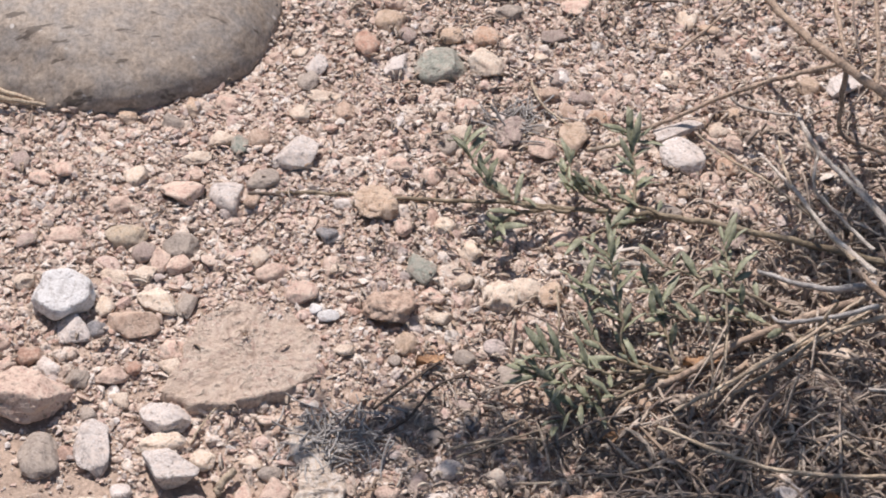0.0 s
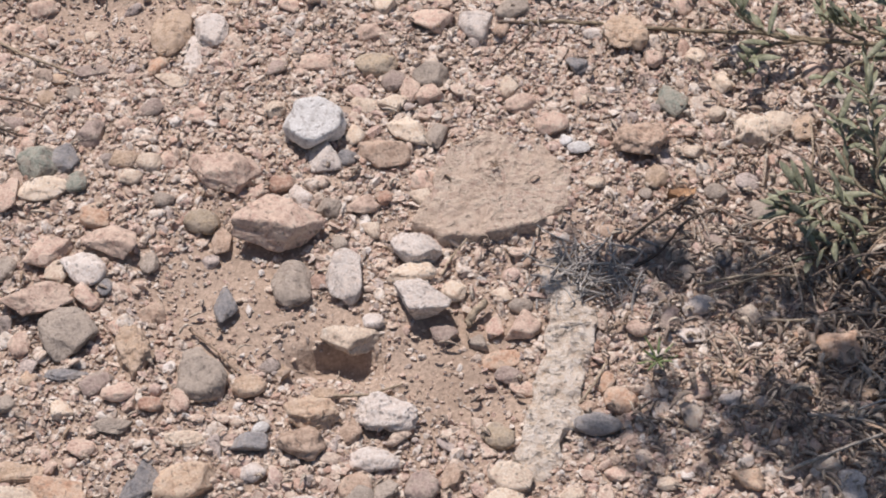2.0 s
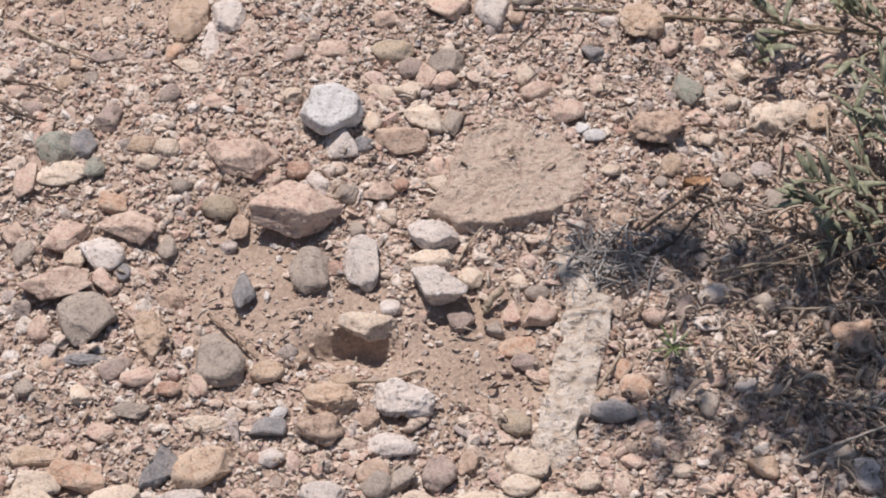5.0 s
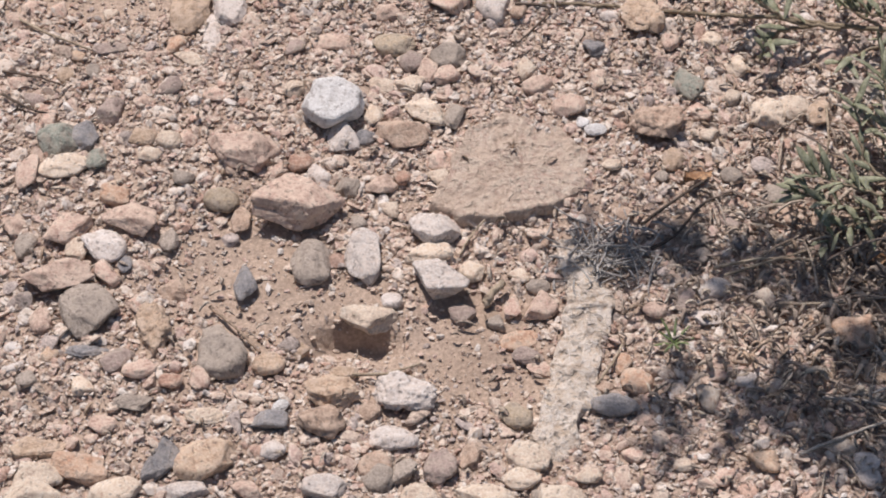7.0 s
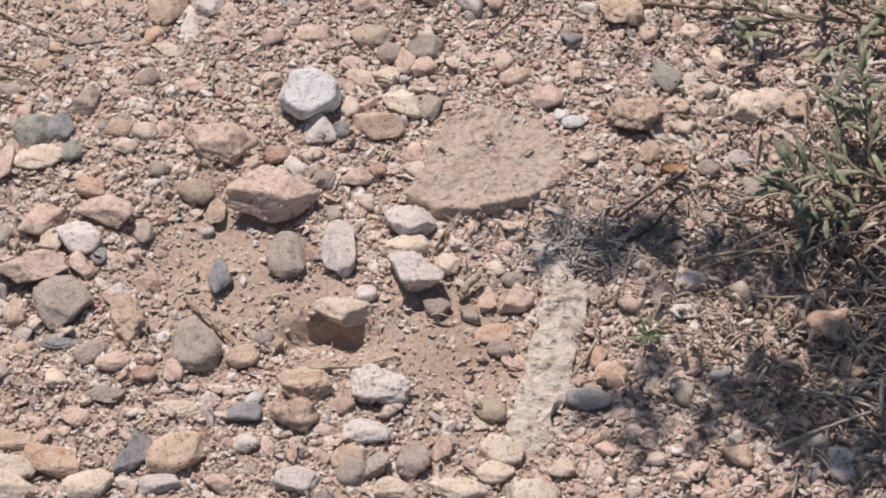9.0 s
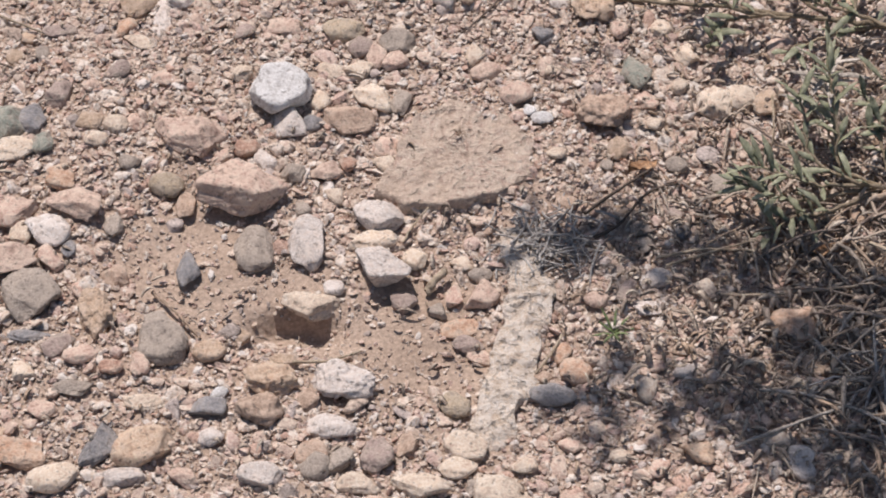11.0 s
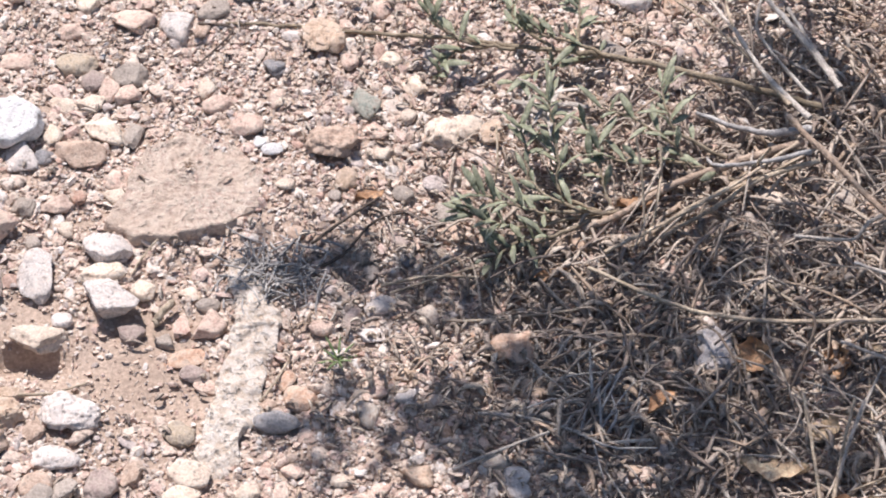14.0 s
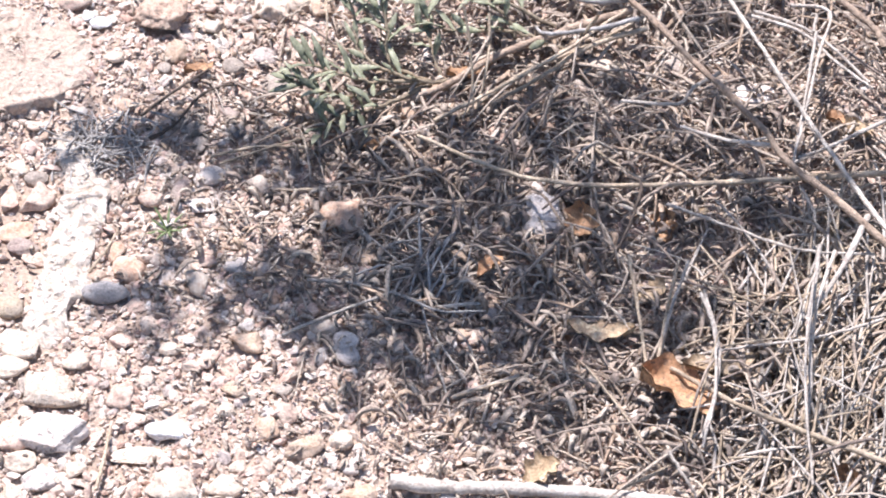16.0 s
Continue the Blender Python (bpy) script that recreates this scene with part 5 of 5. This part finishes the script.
sprig(MAIN, [(0.1816, 0.0018, 0.0100), (0.1797, 0.0111, 0.0240), (0.1775, 0.0185, 0.0340), (0.1768, 0.0241, 0.0380)], 9, 61, 0.0009, 0.3, 1.0, True)
sprig(MAIN, [(0.1816, 0.0018, 0.0100), (0.1724, 0.0115, 0.0200), (0.1671, 0.0173, 0.0260)], 6, 62, 0.0008, 0.3, 0.9, True)


def dead_leaf(x, y, long, wide, turn, tilt, material, label, seed, lift=0.004):
    """A dry lobed leaf, curled up at its rim and creased along its middle, with thickness."""
    rng = np.random.RandomState(seed)
    n, m = 17, 9
    v = []
    for side in (1, -1):
        for i in range(n):
            s = i / (n - 1)
            lobe = 1 + 0.28 * math.cos(s * 2 * math.pi * 3.2 + seed)
            half = wide * 0.5 * max(0.03, math.sin(math.pi * s) ** 0.7) * lobe
            for j in range(m):
                k = 2 * j / (m - 1) - 1
                p = Vector((s * long - long / 2, k * half, 0))
                z = 0.22 * wide * abs(k) ** 2 * (0.6 + 0.8 * math.sin(4 * s + seed)) + 0.06 * long * math.sin(3.2 * s + seed) + 0.0016 * noise.noise(p * 260 + Vector((seed, 0, 0)))
                v.append((p.x, p.y * (1 - 0.25 * abs(k)), z + side * 0.00022))
    f = []
    for i in range(n - 1):
        for j in range(m - 1):
            a = i * m + j
            f.append((a, a + m, a + m + 1, a + 1))
            b = a + n * m
            f.append((b, b + 1, b + m + 1, b + m))
    rim = [i * m for i in range(n)] + [(n - 1) * m + j for j in range(1, m)] + [i * m + m - 1 for i in range(n - 2, -1, -1)] + list(range(m - 2, 0, -1))
    for a, b in zip(rim, rim[1:] + rim[:1]):
        f.append((a, b, b + n * m, a + n * m))
    ob = new("dead_leaf", mesh_from("dead_leaf", v, f, material))
    ob.matrix_world = pose(x, y, level(x, y) + lift, tilt, tilt * 0.5, turn)
    return tagged(ob, label, "leaf", "fallen leaves in the litter")


dead_leaf(0.2830, -0.2236, 0.0360, 0.0320, -25, -14, "deadleaf", "curled orange-brown dead oak leaf on dry litter", 1, 0.011)
dead_leaf(0.3034, -0.2090, 0.0351, 0.0157, 10, -7, "tanleaf", "curled tan dry leaf lying in litter", 2, 0.010)
dead_leaf(0.2552, -0.1830, 0.0302, 0.0151, -15, -8, "tanleaf", "curled tan dry leaf lying in litter", 3, 0.010)
dead_leaf(0.2563, -0.1229, 0.0143, 0.0202, 70, -21, "deadleaf", "curled orange-brown dead oak leaf on dry litter", 4, 0.010)
dead_leaf(0.2951, -0.1267, 0.0157, 0.0147, 80, -24, "deadleaf", "curled orange-brown dead oak leaf on dry litter", 5, 0.006)
dead_leaf(0.2116, -0.1430, 0.0154, 0.0109, 35, -14, "deadleaf", "curled orange-brown dead oak leaf on dry litter", 6, 0.009)
dead_leaf(0.3908, -0.0671, 0.0122, 0.0104, 0, -8, "deadleaf", "curled orange-brown dead oak leaf on dry litter", 7, 0.006)
dead_leaf(0.3124, -0.1197, 0.0095, 0.0099, 40, -8, "tanleaf", "curled tan dry leaf lying in litter", 8, 0.006)
dead_leaf(0.2806, -0.1624, 0.0192, 0.0160, 30, -8, "tanleaf", "curled tan dry leaf lying in litter", 9, 0.006)
dead_leaf(0.1681, -0.0615, 0.0214, 0.0087, -8, -8, "deadleaf", "curled orange-brown dead oak leaf on dry litter", 10, 0.006)
dead_leaf(0.3451, -0.2736, 0.0147, 0.0171, 60, -21, "deadleaf", "curled orange-brown dead oak leaf on dry litter", 11, 0.006)
dead_leaf(0.2168, -0.2594, 0.0192, 0.0168, 30, -8, "tanleaf", "curled tan dry leaf lying in litter", 12, 0.006)
dead_leaf(0.3981, -0.0769, 0.0165, 0.0172, 20, -8, "tanleaf", "curled tan dry leaf lying in litter", 13, 0.006)
dead_leaf(0.0888, -0.0079, 0.0161, 0.0101, 30, -8, "deadleaf", "curled orange-brown dead oak leaf on dry litter", 14, 0.006)
dead_leaf(0.2185, -0.0210, 0.0244, 0.0135, 15, -8, "deadleaf", "curled orange-brown dead oak leaf on dry litter", 15, 0.006)


# ---- the shrub that shades the litter ----
def shrub(base, boughs, leaves, seed):
    """Woody stems from one foot, arching over, with small leaves in clumps along the boughs."""
    rng = np.random.RandomState(seed)
    top = tagged(new("shrub"), "leafy shrub with thin woody stems arching over the gravel", "shrub")
    for tip, mid in boughs:
        line = smooth_line([base, ((base[0] + mid[0]) / 2, (base[1] + mid[1]) / 2, mid[2] * 0.75), mid, tip], 8, 0.004, seed)
        v, f = tube(line, np.linspace(0.008, 0.0015, len(line)), 8)
        part("bough", mesh_from("bough", v, f, "bark"), top)
    lv, lf = np.array([(0, 0, 0), (0.5, 0.22, 0.05), (1, 0, -0.05), (0.5, -0.22, 0.05)]), np.array([(0, 1, 2, 3)])
    vs, fs = [], []
    for (x, y, z, rx, ry, rz), many in leaves:
        for _ in range(many):
            d = rng.normal(size=3)
            d *= rng.uniform() ** 0.45 / np.linalg.norm(d)
            p = np.array([x, y, z]) + d * (rx, ry, rz)
            m = np.array(Euler(rng.uniform(-1, 1, 3) * (0.9, 0.9, 3.14)).to_matrix()) * rng.uniform(0.013, 0.024)
            fs.append(lf + 4 * len(vs))
            vs.append(lv @ m.T + p)
    part("foliage", mesh_from("foliage", np.concatenate(vs), np.concatenate(fs), "leaf", False), top, "many small grey-green leaves")


shrub((0.95, 0.30, -0.01), [((0.02, 0.12, 0.60), (0.35, 0.25, 0.70)), ((0.15, 0.05, 0.62), (0.45, 0.18, 0.72)), ((0.25, 0.20, 0.66), (0.6, 0.28, 0.62))],
      [((0.070, 0.203, 0.620, 0.050, 0.030, 0.05), 56),
       ((0.015, 0.231, 0.600, 0.055, 0.015, 0.05), 60),
       ((-0.042, 0.247, 0.600, 0.040, 0.013, 0.05), 55),
       ((-0.026, 0.161, 0.620, 0.050, 0.012, 0.05), 70),
       ((0.024, 0.158, 0.620, 0.050, 0.014, 0.05), 46),
       ((0.076, 0.164, 0.620, 0.060, 0.022, 0.05), 75),
       ((0.105, 0.241, 0.650, 0.065, 0.028, 0.05), 60),
       ((0.168, 0.264, 0.650, 0.070, 0.028, 0.05), 60),
       ((0.144, 0.205, 0.660, 0.080, 0.028, 0.05), 66)]
      + [((0.223, 0.332, 0.660, 0.050, 0.020, 0.05), 36),
         ((0.243, 0.204, 0.660, 0.070, 0.035, 0.05), 66),
         ((0.041, 0.122, 0.620, 0.030, 0.013, 0.05), 50),
         ((0.104, 0.098, 0.620, 0.050, 0.018, 0.05), 44),
         ((0.178, 0.129, 0.620, 0.050, 0.020, 0.05), 44),
         ((0.196, 0.395, 0.660, 0.030, 0.030, 0.05), 50),
         ((0.160, 0.377, 0.660, 0.040, 0.014, 0.05), 30),
         ((0.118, 0.137, 0.620, 0.050, 0.020, 0.05), 52)], 31)


def grass_tuft(x, y, blades, reach, seed, kinds=("straw", "bleached"), label="bleached straw-coloured tuft of dry grass in litter", heading=62, fan=32):
    """A tussock of dry, nearly straight blades leaning one way or back, some snapped."""
    rng = np.random.RandomState(seed)
    top = tagged(new("dry_grass_tuft"), label, "grass", "dry grass tufts")
    for k in range(blades):
        ang, L = radians(rng.normal(heading, fan) + (180 if rng.uniform() < 0.35 else 0)), reach * rng.uniform(0.5, 1.25)
        a, b = x + rng.normal(0, 0.016), y + rng.normal(0, 0.014)
        s = np.linspace(0, 1, 7)
        lean, sway = rng.uniform(0.05, 0.55), rng.normal(0, 0.10)
        px = a + np.cos(ang) * s * L - np.sin(ang) * sway * L * s ** 2
        py = b + np.sin(ang) * s * L + np.cos(ang) * sway * L * s ** 2
        pz = level(a, b) + 0.003 + L * (lean * s - lean * rng.uniform(0.3, 0.8) * s ** 2)
        if rng.uniform() < 0.25:
            bent = np.maximum(s - 0.6, 0) * L * rng.choice([-0.9, 0.9])
            px, py = px - np.sin(ang) * bent, py + np.cos(ang) * bent
        v, f = tube(np.stack([px, py, pz], -1), rng.uniform(0.0005, 0.0012) * (1.05 - s * 0.6), 4, 0.5)
        part("blade", mesh_from("blade", v, f, rng.choice(kinds)), top)


grass_tuft(0.3430, -0.2038, 46, 0.060, 50)
grass_tuft(0.3545, -0.2419, 46, 0.060, 51)
grass_tuft(0.3156, -0.2475, 40, 0.055, 52)
grass_tuft(0.3378, -0.2701, 40, 0.060, 53)
grass_tuft(0.3796, -0.1811, 36, 0.060, 54)
grass_tuft(0.2991, -0.2667, 26, 0.050, 55)
grass_tuft(0.3385, -0.1778, 26, 0.050, 56)
grass_tuft(0.3572, -0.2718, 34, 0.060, 57)
grass_tuft(0.3410, -0.2346, 40, 0.060, 58)
grass_tuft(0.3744, -0.2127, 34, 0.060, 59)
grass_tuft(0.3755, -0.1543, 18, 0.050, 60)
grass_tuft(0.1835, -0.1514, 46, 0.032, 71, ("greystalk", "greystalk", "bleached"), "grey fine-bladed dry grass tuft in shade", 90, 70)
